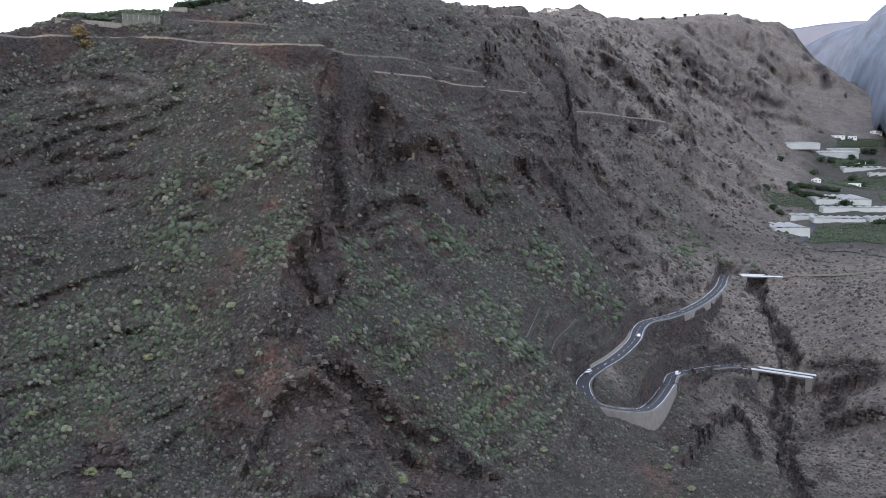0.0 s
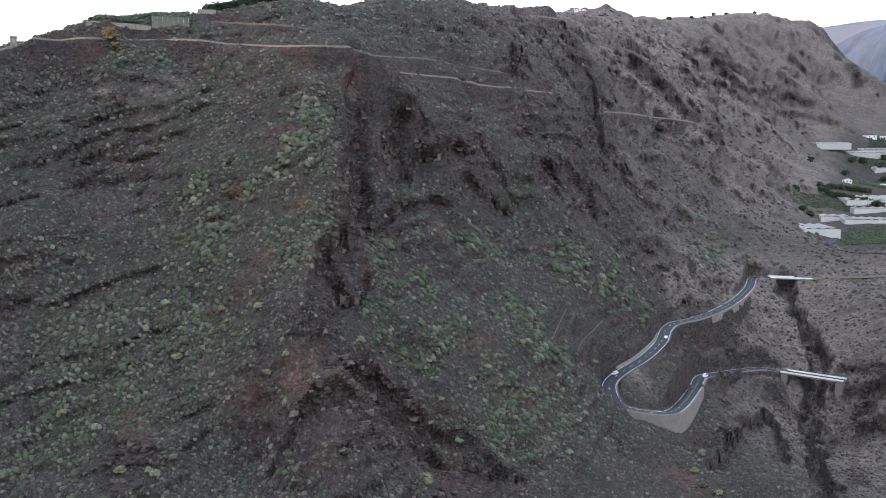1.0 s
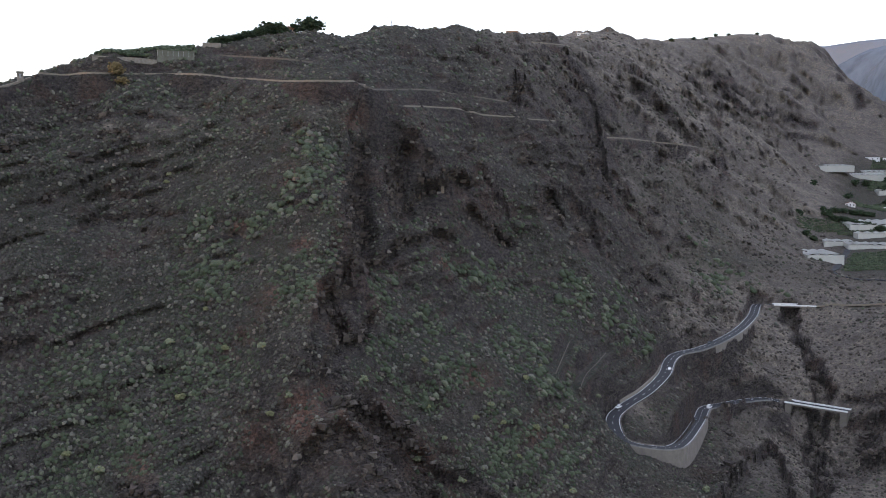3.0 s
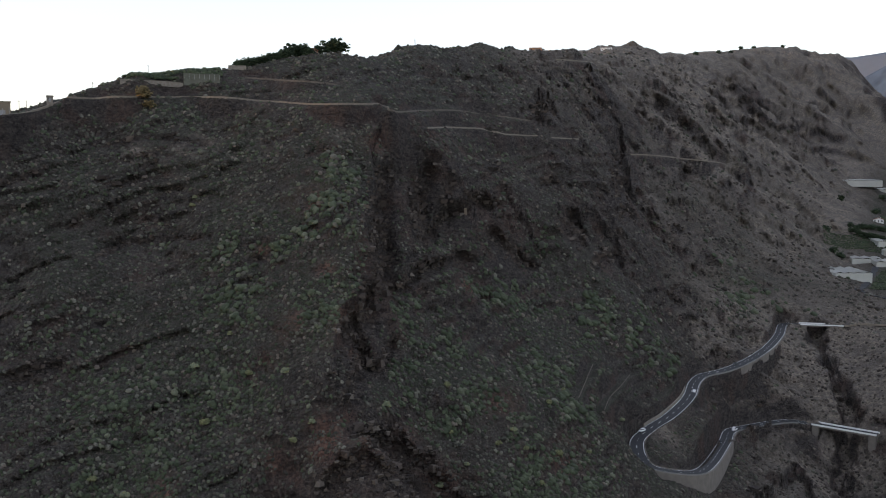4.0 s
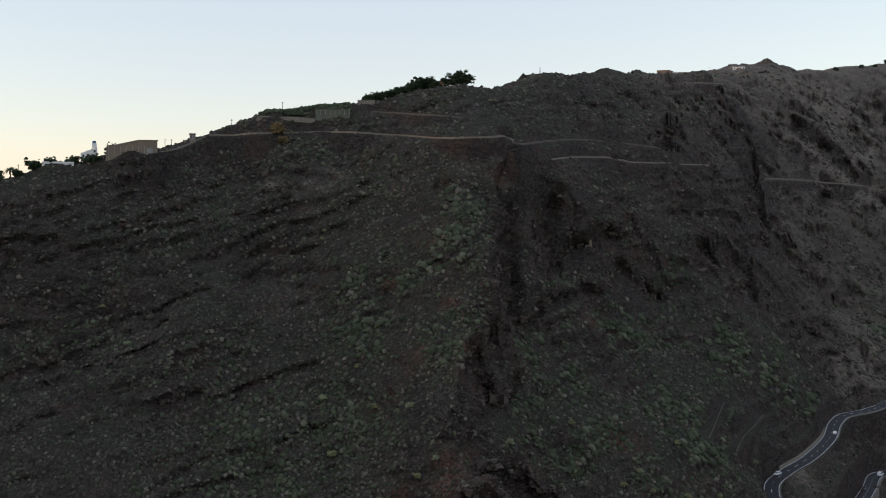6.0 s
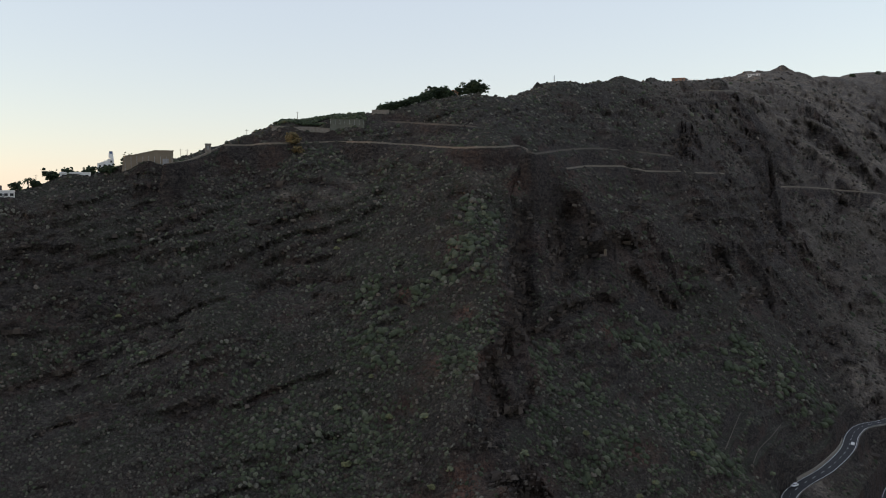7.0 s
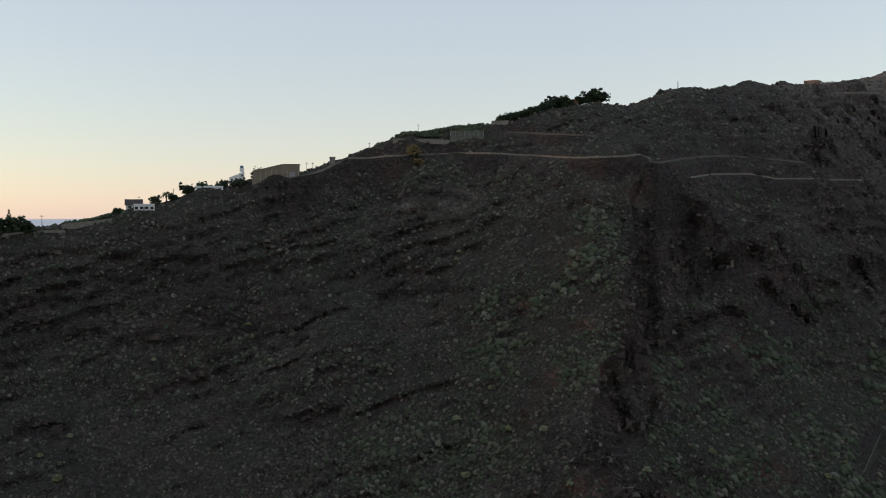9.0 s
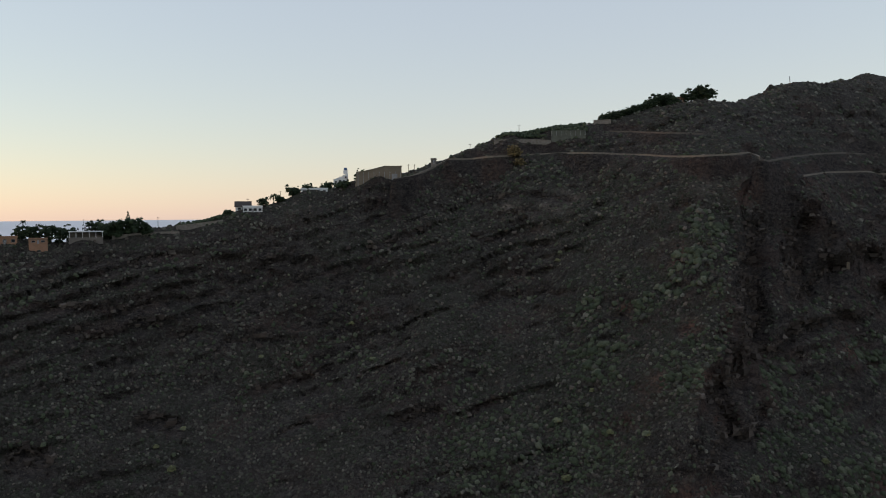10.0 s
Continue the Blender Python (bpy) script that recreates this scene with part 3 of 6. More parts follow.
def cut_back(push, bare, bearing, reach, z, depth, wide, line):
    """Draws the rock back on one side of a line over the face of the hillside, under a proud lip."""
    p = np.array(line, float)
    far = np.hypot(p[:, 0], p[:, 1])
    mid = far.mean()
    q = along(np.stack([mid * np.arctan2(p[:, 0], p[:, 1]), p[:, 2], far], 1), 1.2)
    edge = wide + 8
    cols = np.where((-bearing * mid > q[:, 0].min() - edge) & (-bearing * mid < q[:, 0].max() + edge))[0]
    if not len(cols):
        return
    cols = slice(cols[0], cols[-1] + 1)
    zz, rr = z[:, cols], reach[:, cols]
    m = (zz > q[:, 1].min() - edge) & (zz < q[:, 1].max() + edge) & (rr > far.min() * 0.82 - 10) & (rr < far.max() * 1.2 + 20)
    u = np.broadcast_to(-bearing[cols] * mid, zz.shape)[m]
    w = zz[m]
    if not u.size:
        return
    u = u + 0.18 * wide * fbm(u, w, 0.8 * wide, 4, 410, 0.62)
    w = w + 0.22 * wide * fbm(u, w, 0.8 * wide, 4, 420, 0.62)
    best, side, end = np.full(u.shape, 1e9), np.zeros(u.shape), np.zeros(u.shape)
    t = np.gradient(q[:, :2], axis=0)
    t /= np.linalg.norm(t, axis=1)[:, None] + 1e-9
    for k in range(len(q)):
        du, dw = u - q[k, 0], w - q[k, 1]
        d = np.hypot(du, dw)
        n = d < best
        best, side, end = np.where(n, d, best), np.where(n, t[k, 1] * du - t[k, 0] * dw, side), np.where(n, min(k, len(q) - 1 - k), end)
    d = np.where(side > 0, best, -best)
    taper = np.clip((end + 0.5) / (0.12 * len(q) + 1.5), 0, 1)
    inner = smooth(-0.1, 0.16 * wide + 0.5, d) * smooth(wide, 0.3 * wide, d)
    lip = np.exp(-((d - 0.0) / (0.35 * wide)) ** 2) * (d <= 0)
    rough = 1 + 0.4 * fbm(u, w, 3.5, 3, 430, 0.6)
    push[:, cols][m] += depth * taper * (inner * rough - 0.22 * lip)
    bare[:, cols][m] = np.maximum(bare[:, cols][m], taper * np.maximum(smooth(-0.5, 0.3, d) * smooth(0.85 * wide, 0.5 * wide, d), 0.75 * smooth(-0.2 * wide, 0.0, d) * (d <= 0)))


def patches(x, y, z, spots):
    """How much each point lies in one of the patches, with ragged borders."""
    total = np.zeros(x.shape)
    for px, py, pz, r in spots:
        m = (np.abs(x - px) < 2.2 * r) & (np.abs(z - pz) < 1.6 * r) & (np.abs(y - py) < 3.5 * r + 6)
        d2 = (x[m] - px) ** 2 + 0.3 * (y[m] - py) ** 2 + 1.6 * (z[m] - pz) ** 2
        total[m] = np.maximum(total[m], np.exp(-d2 / (1.15 * r) ** 2))
    return np.clip(total * (0.75 + 1.1 * fbm(x, z + 0.3 * y, 9, 3, 440, 0.65)), 0, 1)


# ---- the ground: one sheet all round, finest where the slopes face the valley ----
def ground_sheet():
    left = np.radians(np.concatenate([np.arange(-28.0, 55.0, 0.09), np.arange(55, 332, 4.0)]))
    reach = np.concatenate([[18, 40, 70, 110, 150, 190, 220, 240], np.arange(252, 530, 0.7), np.arange(530, 900, 1.7), np.arange(900, 1700, 5.0), np.arange(1700, 2500, 12.0), np.arange(2600, 4900, 150.0)])
    r, a = np.meshgrid(reach, left, indexing="ij")
    z = height((-np.sin(a) * r).ravel(), (np.cos(a) * r).ravel()).reshape(r.shape)
    # rows are spread along each bearing by the length of the slope, so that cliffs get as many as gentle ground
    dr, dz = np.diff(r, axis=0), np.diff(z, axis=0)
    run = np.cumsum(np.vstack([np.zeros((1, len(left))), (np.hypot(0.5 * dr, np.where(dz > 0, dz, 0.3 * dz)) + 0.15 * dr) / np.clip(r[1:], 250, 2500)]), axis=0)
    run /= run[-1]
    wide = 24
    pad = np.concatenate([run[:, -wide:], run, run[:, :wide]], axis=1)
    total = np.cumsum(np.concatenate([np.zeros((len(reach), 1)), pad], axis=1), axis=1)
    run = (total[:, 2 * wide + 1:] - total[:, :-2 * wide - 1]) / (2 * wide + 1)
    fall = np.hypot(np.gradient(z, reach, axis=0), np.gradient(z, axis=1) / (np.abs(np.gradient(left))[None, :] * r))
    rows = 620
    share = np.linspace(0, 1, rows)
    nr_, nz_, steep = (np.zeros((rows, len(left))) for _ in range(3))
    for k in range(len(left)):
        want = run[-1, k] * share
        nr_[:, k] = np.interp(want, run[:, k], r[:, k])
        nz_[:, k] = np.interp(want, run[:, k], z[:, k])
        steep[:, k] = np.interp(want, run[:, k], fall[:, k])
    r, z, steep = nr_, nz_, np.minimum(steep, 4.0)
    a = np.broadcast_to(left, r.shape)
    x, y = -np.sin(a) * r, np.cos(a) * r
    # where people built, the ground keeps its even lie
    tame = np.zeros(r.shape)
    for line, near, off in [(c, 2.5, 9.0) for c in CANAL_LINES] + [(ROAD_LINE, 6.0, 11.0)]:
        d, _ = near_line(x.ravel(), y.ravel(), line, 14)
        tame = np.maximum(tame, 1 - smooth(near, off, d.reshape(r.shape)))
    built = tame.copy()
    crest, _ = near_line(x.ravel(), y.ravel(), CREST_LINE[:60], 40)
    tame = np.maximum(tame, (1 - smooth(6, 22, crest.reshape(r.shape))) * smooth(560, 500, y) * smooth(-60, -90, x))
    farmed = smooth(0, 45, x - 290 - 0.41 * (y - 760)) * smooth(735, 775, y) * smooth(1560, 1420, y)
    wild = (1 - tame) * (1 - farmed) * smooth(60, 200, r) * smooth(2400, 2000, r) * smooth(0.15, 0.6, steep)
    s = a * r
    push, bare = np.zeros(r.shape), np.zeros(r.shape)
    # steep faces bulge and recede with the beds
    crag = smooth(0.8, 1.5, steep)
    size = np.clip(r / 420, 0.8, 2.6)
    push += wild * crag * size * (3.6 * fbm(s * 0.5, z * 1.5, 10, 4, 140, 0.6) + 2.4 * fbm(s * 0.16 + 4 * fbm(s, z, 20, 2, 160), z * 1.2 - 0.12 * s, 4.5, 3, 150, 0.6))
    # small ledges of the tilted beds on the west slope
    lush = patches(x, y, z, GREEN)
    west = smooth(-48, -75, x) * smooth(560, 500, y) * (1 - 0.75 * lush)
    patch = fbm(s, z, 38, 3, 450)
    for period, amount, seed in ((3.4, 1.1, 460), (8.5, 2.4, 470)):
        q = (z + 0.30 * s + 0.9 * period * fbm(s * 0.6, z, 22, 4, seed, 0.55)) / period
        bed = np.floor(q)
        saw = q - bed
        strong = hashed(bed.astype(np.int64), np.floor(s / 30 + 3 * patch).astype(np.int64), seed) * smooth(-0.3, 0.25, patch + 0.6 * fbm(s, z, 13, 2, seed + 5))
        push += wild * west * amount * strong * (2 * saw - 1) * smooth(0.0, 0.12, saw) * smooth(1.0, 0.93, saw) * 1.5
    # ribs and rills of the long valley side run down towards the valley
    side = smooth(520, 700, y) * smooth(0, 70, x)
    cross, down = z - 0.75 * s, -s - 0.75 * z
    cross = cross + 10 * fbm(s, z, 50, 3, 480)
    push += wild * side * (17 * (ridged(cross, down * 0.22, 40, 4, 490) - 0.2) + 11 * fbm(s, z, 26, 5, 500, 0.68)) * np.clip(r / 900, 0.55, 1.6)
    # rubble and humps everywhere
    push += wild * size * (1.5 * fbm(s, z * 1.3, 7, 4, 510, 0.62) + 0.8 * ridged(s, z * 1.4, 3.0, 2, 520))
    cuts = np.zeros(r.shape)
    for group in (LEDGES, WEST_LEDGES, CLEFTS, CAVES, BANKS):
        for depth, width, line in group:
            cut_back(cuts, bare, left, r, z, depth, width, line)
    soft = np.pad(cuts, 2, mode="edge")
    soft = sum(c * soft[:, k:k + len(left)] for k, c in enumerate((0.05, 0.22, 0.46, 0.22, 0.05)))
    push += sum(c * soft[k + 1:k + 1 + rows] for k, c in enumerate((0.25, 0.5, 0.25)))
    # beds in the bare cliffs
    q = (z - 0.12 * s + 2.2 * fbm(s * 0.7, z, 12, 3, 530, 0.6)) / 2.7
    saw = q - np.floor(q)
    bed = hashed(np.floor(q).astype(np.int64), np.floor(s / 9 + 2 * fbm(s, z, 9, 2, 545)).astype(np.int64), 540)
    push += np.maximum(bare, crag * wild) * 1.5 * bed * size * (2 * saw - 1) * smooth(0.0, 0.15, saw) * smooth(1.0, 0.9, saw)
    push *= 1 - tame
    x, y = x - np.sin(a) * push, y + np.cos(a) * push
    nr, na = x.shape
    verts = np.stack([x, y, z], -1).reshape(-1, 3)
    i, j = np.meshgrid(np.arange(nr - 1), np.arange(na), indexing="ij")
    k = (j + 1) % na
    faces = np.stack([i * na + j, (i + 1) * na + j, (i + 1) * na + k, i * na + k], -1).reshape(-1, 4)[:, ::-1]
    hub = len(verts)
    verts = np.vstack([verts, [[0, 0, float(verts[:na, 2].mean())]]])
    me = bpy.data.meshes.new("ground")
    nq = len(faces)
    me.vertices.add(len(verts))
    me.vertices.foreach_set("co", verts.ravel())
    fan = np.stack([np.full(na, hub), np.arange(na), (np.arange(na) + 1) % na], -1)[:, ::-1]
    me.loops.add(nq * 4 + na * 3)
    me.loops.foreach_set("vertex_index", np.concatenate([faces.ravel(), fan.ravel()]).astype(np.int32))
    me.polygons.add(nq + na)
    me.polygons.foreach_set("loop_start", np.concatenate([np.arange(nq) * 4, nq * 4 + np.arange(na) * 3]).astype(np.int32))
    me.update(calc_edges=True)
    me.polygons.foreach_set("use_smooth", np.ones(nq + na, dtype=bool))
    # kinds of ground: bare rock where it is steep, dry grass along the valley, scrub elsewhere
    rock = np.maximum(smooth(1.0, 1.7, steep + 0.5 * fbm(x, y, 12, 2, 80)), bare)
    red = np.maximum(patches(x, y, z, RUST), 0.3 * smooth(0.25, 0.5, fbm(x, y, 30, 3, 90)) * smooth(0.9, 1.4, steep) * smooth(700, 500, y) * smooth(-230, -90, x))
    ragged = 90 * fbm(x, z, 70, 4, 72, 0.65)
    # the term growing with y pales the far slope, haze put into colour
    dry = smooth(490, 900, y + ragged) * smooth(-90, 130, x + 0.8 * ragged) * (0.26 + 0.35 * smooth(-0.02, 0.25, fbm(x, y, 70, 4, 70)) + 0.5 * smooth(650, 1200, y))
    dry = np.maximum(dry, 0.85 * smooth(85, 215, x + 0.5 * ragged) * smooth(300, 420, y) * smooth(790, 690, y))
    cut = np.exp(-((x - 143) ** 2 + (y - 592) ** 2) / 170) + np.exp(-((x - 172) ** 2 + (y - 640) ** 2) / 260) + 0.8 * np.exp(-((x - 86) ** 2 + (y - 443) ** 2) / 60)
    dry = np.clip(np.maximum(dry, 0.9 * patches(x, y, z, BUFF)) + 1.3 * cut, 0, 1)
    scrub = np.clip((1 - rock) * (1 - 0.8 * dry) * (smooth(-0.25, 0.25, fbm(x, y, 25, 3, 75) + 0.1) + 0.6 * lush), 0, 1)
    dry, scrub = dry * (1 - 0.85 * farmed), np.maximum(scrub, farmed)
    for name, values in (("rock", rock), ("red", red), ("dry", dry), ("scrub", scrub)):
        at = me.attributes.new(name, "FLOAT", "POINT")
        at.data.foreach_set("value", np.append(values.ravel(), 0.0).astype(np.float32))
    me.materials.append(MAT_GROUND)
    tagged(new("ground", me), "dark volcanic mountainside with cliffs, scree and scrub", "mountainside", kind="structure")
    return left, x, y, z, bare, lush, farmed, built, steep


BEARINGS, GX, GY, GZ, BARE, LUSH, FARMED, TAME, STEEP = ground_sheet()
GR = np.maximum.accumulate(np.hypot(GX, GY), axis=0)


def ground_z(x, y):
    """Height of the built ground at some places."""
    out = np.zeros(len(x))
    col = np.interp(np.arctan2(-x, y) % 6.283185 - np.where(np.arctan2(-x, y) % 6.283185 > BEARINGS[-1], 6.283185, 0), BEARINGS, np.arange(len(BEARINGS)))
    reach = np.hypot(x, y)
    for k in range(len(x)):
        c = int(round(col[k]))
        out[k] = np.interp(reach[k], GR[:, c], GZ[:, c])
    return out


# ---- parts ----
def part(name, bm, material, parent=None, label=""):
    """One mesh object from a bmesh, under a thing or on its own."""
    me = bpy.data.meshes.new(name)
    bm.to_mesh(me)
    bm.free()
    me.materials.append(material)
    ob = new(name, me)
    ob.parent = parent
    return tagged(ob, label)


def ribbon(line, left, right, lift, thick=0.25):
    """A strip along a line, between two offsets from it, with some thickness."""
    bm = bmesh.new()
    t = np.gradient(line[:, :2], axis=0)
    t /= np.linalg.norm(t, axis=1)[:, None]
    side = np.stack([-t[:, 1], t[:, 0]], 1)
    rows = []
    for p, s in zip(line, side):
        a, b = p[:2] + s * left, p[:2] + s * right
        rows.append([bm.verts.new((*a, p[2] + lift)), bm.verts.new((*b, p[2] + lift)), bm.verts.new((*b, p[2] + lift - thick)), bm.verts.new((*a, p[2] + lift - thick))])
    for u, v in zip(rows, rows[1:]):
        for k in range(4):
            bm.faces.new((u[k], v[k], v[(k + 1) % 4], u[(k + 1) % 4]))
    bm.faces.new(rows[0])
    bm.faces.new(rows[-1][::-1])
    bmesh.ops.recalc_face_normals(bm, faces=bm.faces)
    return bm


road = tagged(part("road", ribbon(ROAD_LINE, 3.6, -3.6, 0.1), MAT_ASPHALT), "dark asphalt mountain road with a hairpin bend", "road", kind="structure")
for off in (3.25, -3.25):
    part("edge_line", ribbon(ROAD_LINE, off + 0.12, off - 0.12, 0.115, 0.02), MAT_PAINT, road, "white edge line")


# ---- scrub: cushions of spurge and dry bushes, thousands of them ----
def leaf_material(name, stops, rough=0.75):
    n = Nodes(name, rough, 0, 0.2)
    c = n.ramp(n.island(), *stops)
    grain = n.noise(2.3, 5, 0.75)
    c = n.mix(n.ramp(grain, (0.45, 0.0), (0.64, 0.75)), c, n.mix(0.62, c, (0.010, 0.012, 0.008)))
    n.bump(grain, 1.0, 0.5)
    return n.done(c)


MAT_GREEN = leaf_material("spurge_leaves", ((0.0, (0.042, 0.053, 0.030)), (0.5, (0.066, 0.080, 0.046)), (0.85, (0.090, 0.105, 0.064)), (1.0, (0.142, 0.150, 0.102))))
MAT_GREY = leaf_material("grey_leaves", ((0.0, (0.043, 0.042, 0.033)), (0.5, (0.080, 0.078, 0.061)), (0.88, (0.120, 0.116, 0.092)), (1.0, (0.190, 0.181, 0.145))))
MAT_DRY = leaf_material("dry_twigs", ((0.0, (0.040, 0.033, 0.028)), (0.5, (0.078, 0.064, 0.053)), (0.85, (0.120, 0.100, 0.083)), (1.0, (0.185, 0.156, 0.126))))
MAT_PALE = leaf_material("pale_leaves", ((0.0, (0.15, 0.17, 0.10)), (0.5, (0.20, 0.22, 0.14)), (1.0, (0.218, 0.211, 0.094))))


def dome(fine, seed):
    """A lumpy cushion of radius 1 that sits on the ground: its corners and triangles."""
    rng = np.random.RandomState(seed)
    bm = bmesh.new()
    bmesh.ops.create_icosphere(bm, subdivisions=2 if fine else 1, radius=1.0)
    bmesh.ops.delete(bm, geom=[v for v in bm.verts if v.co.z < -0.62], context="VERTS")
    bm.verts.index_update()
    v = np.array([c.co[:] for c in bm.verts])
    f = np.array([[c.index for c in face.verts] for face in bm.faces])
    bm.free()
    lump = 1 + (rng.rand(len(v), 1) - 0.5) * 0.42
    v = v * lump
    v[:, 2] *= 0.82
    return v, f


DOMES = {fine: [dome(fine, 10 * s + fine) for s in range(6)] for fine in (0, 1)}


def cells():
    """The small squares of the ground that face the valley: places, tilt, area and kind."""
    n = int(np.sum(BEARINGS < radians(55))) - 1
    x0, y0, z0 = GX[:-1, :n], GY[:-1, :n], GZ[:-1, :n]
    up = np.stack([GX[1:, :n] - x0, GY[1:, :n] - y0, GZ[1:, :n] - z0], -1)
    across = np.stack([GX[:-1, 1:n + 1] - x0, GY[:-1, 1:n + 1] - y0, GZ[:-1, 1:n + 1] - z0], -1)
    normal = np.cross(across, up)
    normal *= np.sign(normal[..., 2:3] + 1e-9)
    area = np.linalg.norm(normal, axis=-1)
    normal /= area[..., None] + 1e-9
    return x0, y0, z0, up, across, normal, area


CELLS = cells()


def strew(share, seed):
    """Random places on the ground, so many a square metre: places, gradient, row and column."""
    rng = np.random.RandomState(seed)
    area = CELLS[6]
    return spots(np.nonzero(rng.rand(*area.shape) < np.minimum(area, 2.5) * share), rng)


def tiled(share, wide, seed):
    """One place for each tile of the slope, about wide metres across, with a chance of share."""
    rng = np.random.RandomState(seed)
    x, y, z, up, across, normal, area = CELLS
    row = np.cumsum(np.minimum(np.linalg.norm(up, axis=-1), 1.5) / wide, axis=0) + rng.rand(1, x.shape[1]) * 0.1
    col = np.cumsum(np.minimum(np.linalg.norm(across, axis=-1), 1.5) / wide, axis=1)
    tile = np.floor(row).astype(np.int64) * 4096 + np.floor(col + 0.5 * (np.floor(row) % 2)).astype(np.int64)
    seen = np.einsum("ijk,ijk->ij", normal, np.stack([-x, -y, 318 - z], -1)) > 0
    chance = rng.rand(*x.shape)
    order = np.argsort(chance.ravel() + tile.ravel())
    first = np.ones(order.size, dtype=bool)
    first[1:] = np.diff(tile.ravel()[order]) != 0
    keep = np.zeros(x.size, dtype=bool)
    keep[order[first]] = True
    keep = keep.reshape(x.shape) & seen & (rng.rand(*x.shape) < share)
    return spots(np.nonzero(keep), rng)


def spots(pick, rng):
    x0, y0, z0, up, across, normal, area = CELLS
    u, v = rng.rand(2, len(pick[0]))
    p = np.stack([x0[pick], y0[pick], z0[pick]], -1) + up[pick] * u[:, None] + across[pick] * v[:, None]
    n = normal[pick]
    nz = np.maximum(n[:, 2], 0.25)
    return p[:, 0], p[:, 1], p[:, 2], -n[:, 0] / nz, -n[:, 1] / nz, pick


def scatter():
    """Places of bushes over the slopes: x, y, z, gradient, size and kind (0 green, 1 grey, 2 dry)."""
    x, y, z, _, _, normal, area = CELLS
    n = x.shape[1]
    r = np.hypot(x, y)
    s = -np.arctan2(x, y) * r
    patch = fbm(s, z, 30, 3, 200)
    lush = np.clip(1.4 * LUSH[:-1, :n] + 0.5 * patch + 0.06, 0, 1)
    full = 0.50 + 0.6 * lush + 0.6 * patch + 0.35 * fbm(s, z, 8, 2, 210)
    full = np.where((x > 105) & (y < 640), 0.42 + 0.4 * patch, full)
    full = full * np.clip(1.5 - r / 1400, 0.3, 1)
    steep = STEEP[:-1, :n]
    full = np.clip(full, 0.08, 1) * smooth(2.4, 1.2, steep) * (BARE[:-1, :n] < 0.3) * (FARMED[:-1, :n] < 0.4) * (r > 250) * (r < 1500)
    road, _ = near_line(x.ravel(), y.ravel(), ROAD_LINE, 12)
    full = full * (road.reshape(x.shape) > 5.5) * (TAME[:-1, :n] < 0.9)
    spread = 1.5 * np.clip(r / 400, 0.9, 3.4)
    x, y, z, gx, gy, row, col, size = [], [], [], [], [], [], [], []
    for step, chance, big, seed in ((0.95 + 0.5 * lush * smooth(310, 370, r), 0.18 + 1.15 * full, 0.50 + 0.10 * lush, 4), (0.66 + 0 * lush, 0.02 + 0.25 * full, 0.44 + 0 * lush, 14)):
        px, py, pz, qx, qy, pick = tiled(np.clip(chance, 0, 1) * (full > 0), step * spread, seed)
        for store, value in ((x, px), (y, py), (z, pz), (gx, qx), (gy, qy), (row, pick[0]), (col, pick[1]), (size, (big * step * spread)[pick])):
            store.append(value)
    x, y, z, gx, gy, row, col, size = (np.concatenate(v) for v in (x, y, z, gx, gy, row, col, size))
    lush, m = lush[row, col], len(x)
    rng = np.random.RandomState(6)
    roll = rng.rand(m)
    kind = np.where(roll < 0.08 + 0.76 * lush, 0, np.where(roll < 0.60 + 0.35 * lush, 1, 2))
    kind = np.where((x > 110) & (y < 640) & (rng.rand(m) < 0.7), 2, kind)
    kind = np.where((np.hypot(x, y) > 560) & (x > 20) & (lush < 0.5) & (rng.rand(m) < 0.85), np.minimum(kind + 1, 2), kind)
    size = size * np.clip(np.exp(rng.normal(-0.05, 0.26, m)), 0.5, 1.5) * np.where(kind == 0, 1.0, np.where(kind == 1, 0.9, 0.8))
    return x, y, z, gx, gy, size, kind


def bushes():
    x, y, z, gx, gy, size, kind = scatter()
    rng = np.random.RandomState(5)
    dist = np.hypot(x, y)
    for k, (name, label, mat) in enumerate((("spurge_scrub", "green cushions of spurge over the slopes", MAT_GREEN), ("grey_scrub", "grey-green rounded bushes over the slopes", MAT_GREY), ("dry_scrub", "brown dry bushes over the stony slopes", MAT_DRY))):
        vs, fs, at = [], [], 0
        for fine in (0, 1):
            for s in range(6):
                pick = (kind == k) & ((dist / size < 300) == bool(fine)) & (np.arange(len(x)) % 6 == s)
                m = int(pick.sum())
                if not m:
                    continue
                v, f = DOMES[fine][s]
                turn = rng.rand(m) * 6.283
                c, q = np.cos(turn)[:, None], np.sin(turn)[:, None]
                sx = size[pick][:, None] * rng.uniform(0.85, 1.2, (m, 1))
                sz = size[pick][:, None] * rng.uniform(0.8, 1.15, (m, 1))
                px, py = (v[None, :, 0] * c - v[None, :, 1] * q) * sx, (v[None, :, 0] * q + v[None, :, 1] * c) * sx
                pz = v[None, :, 2] * sz + 0.15 * sz + 0.4 * (np.clip(gx[pick], -1, 1)[:, None] * px + np.clip(gy[pick], -1, 1)[:, None] * py)
                p = np.stack([px + x[pick][:, None], py + y[pick][:, None], pz + z[pick][:, None]], -1)
                vs.append(p.reshape(-1, 3))
                fs.append((f[None] + (np.arange(m) * len(v))[:, None, None] + at).reshape(-1, 3))
                at += m * len(v)
        stuff(name, np.vstack(vs), np.vstack(fs), mat, label, "bushes")


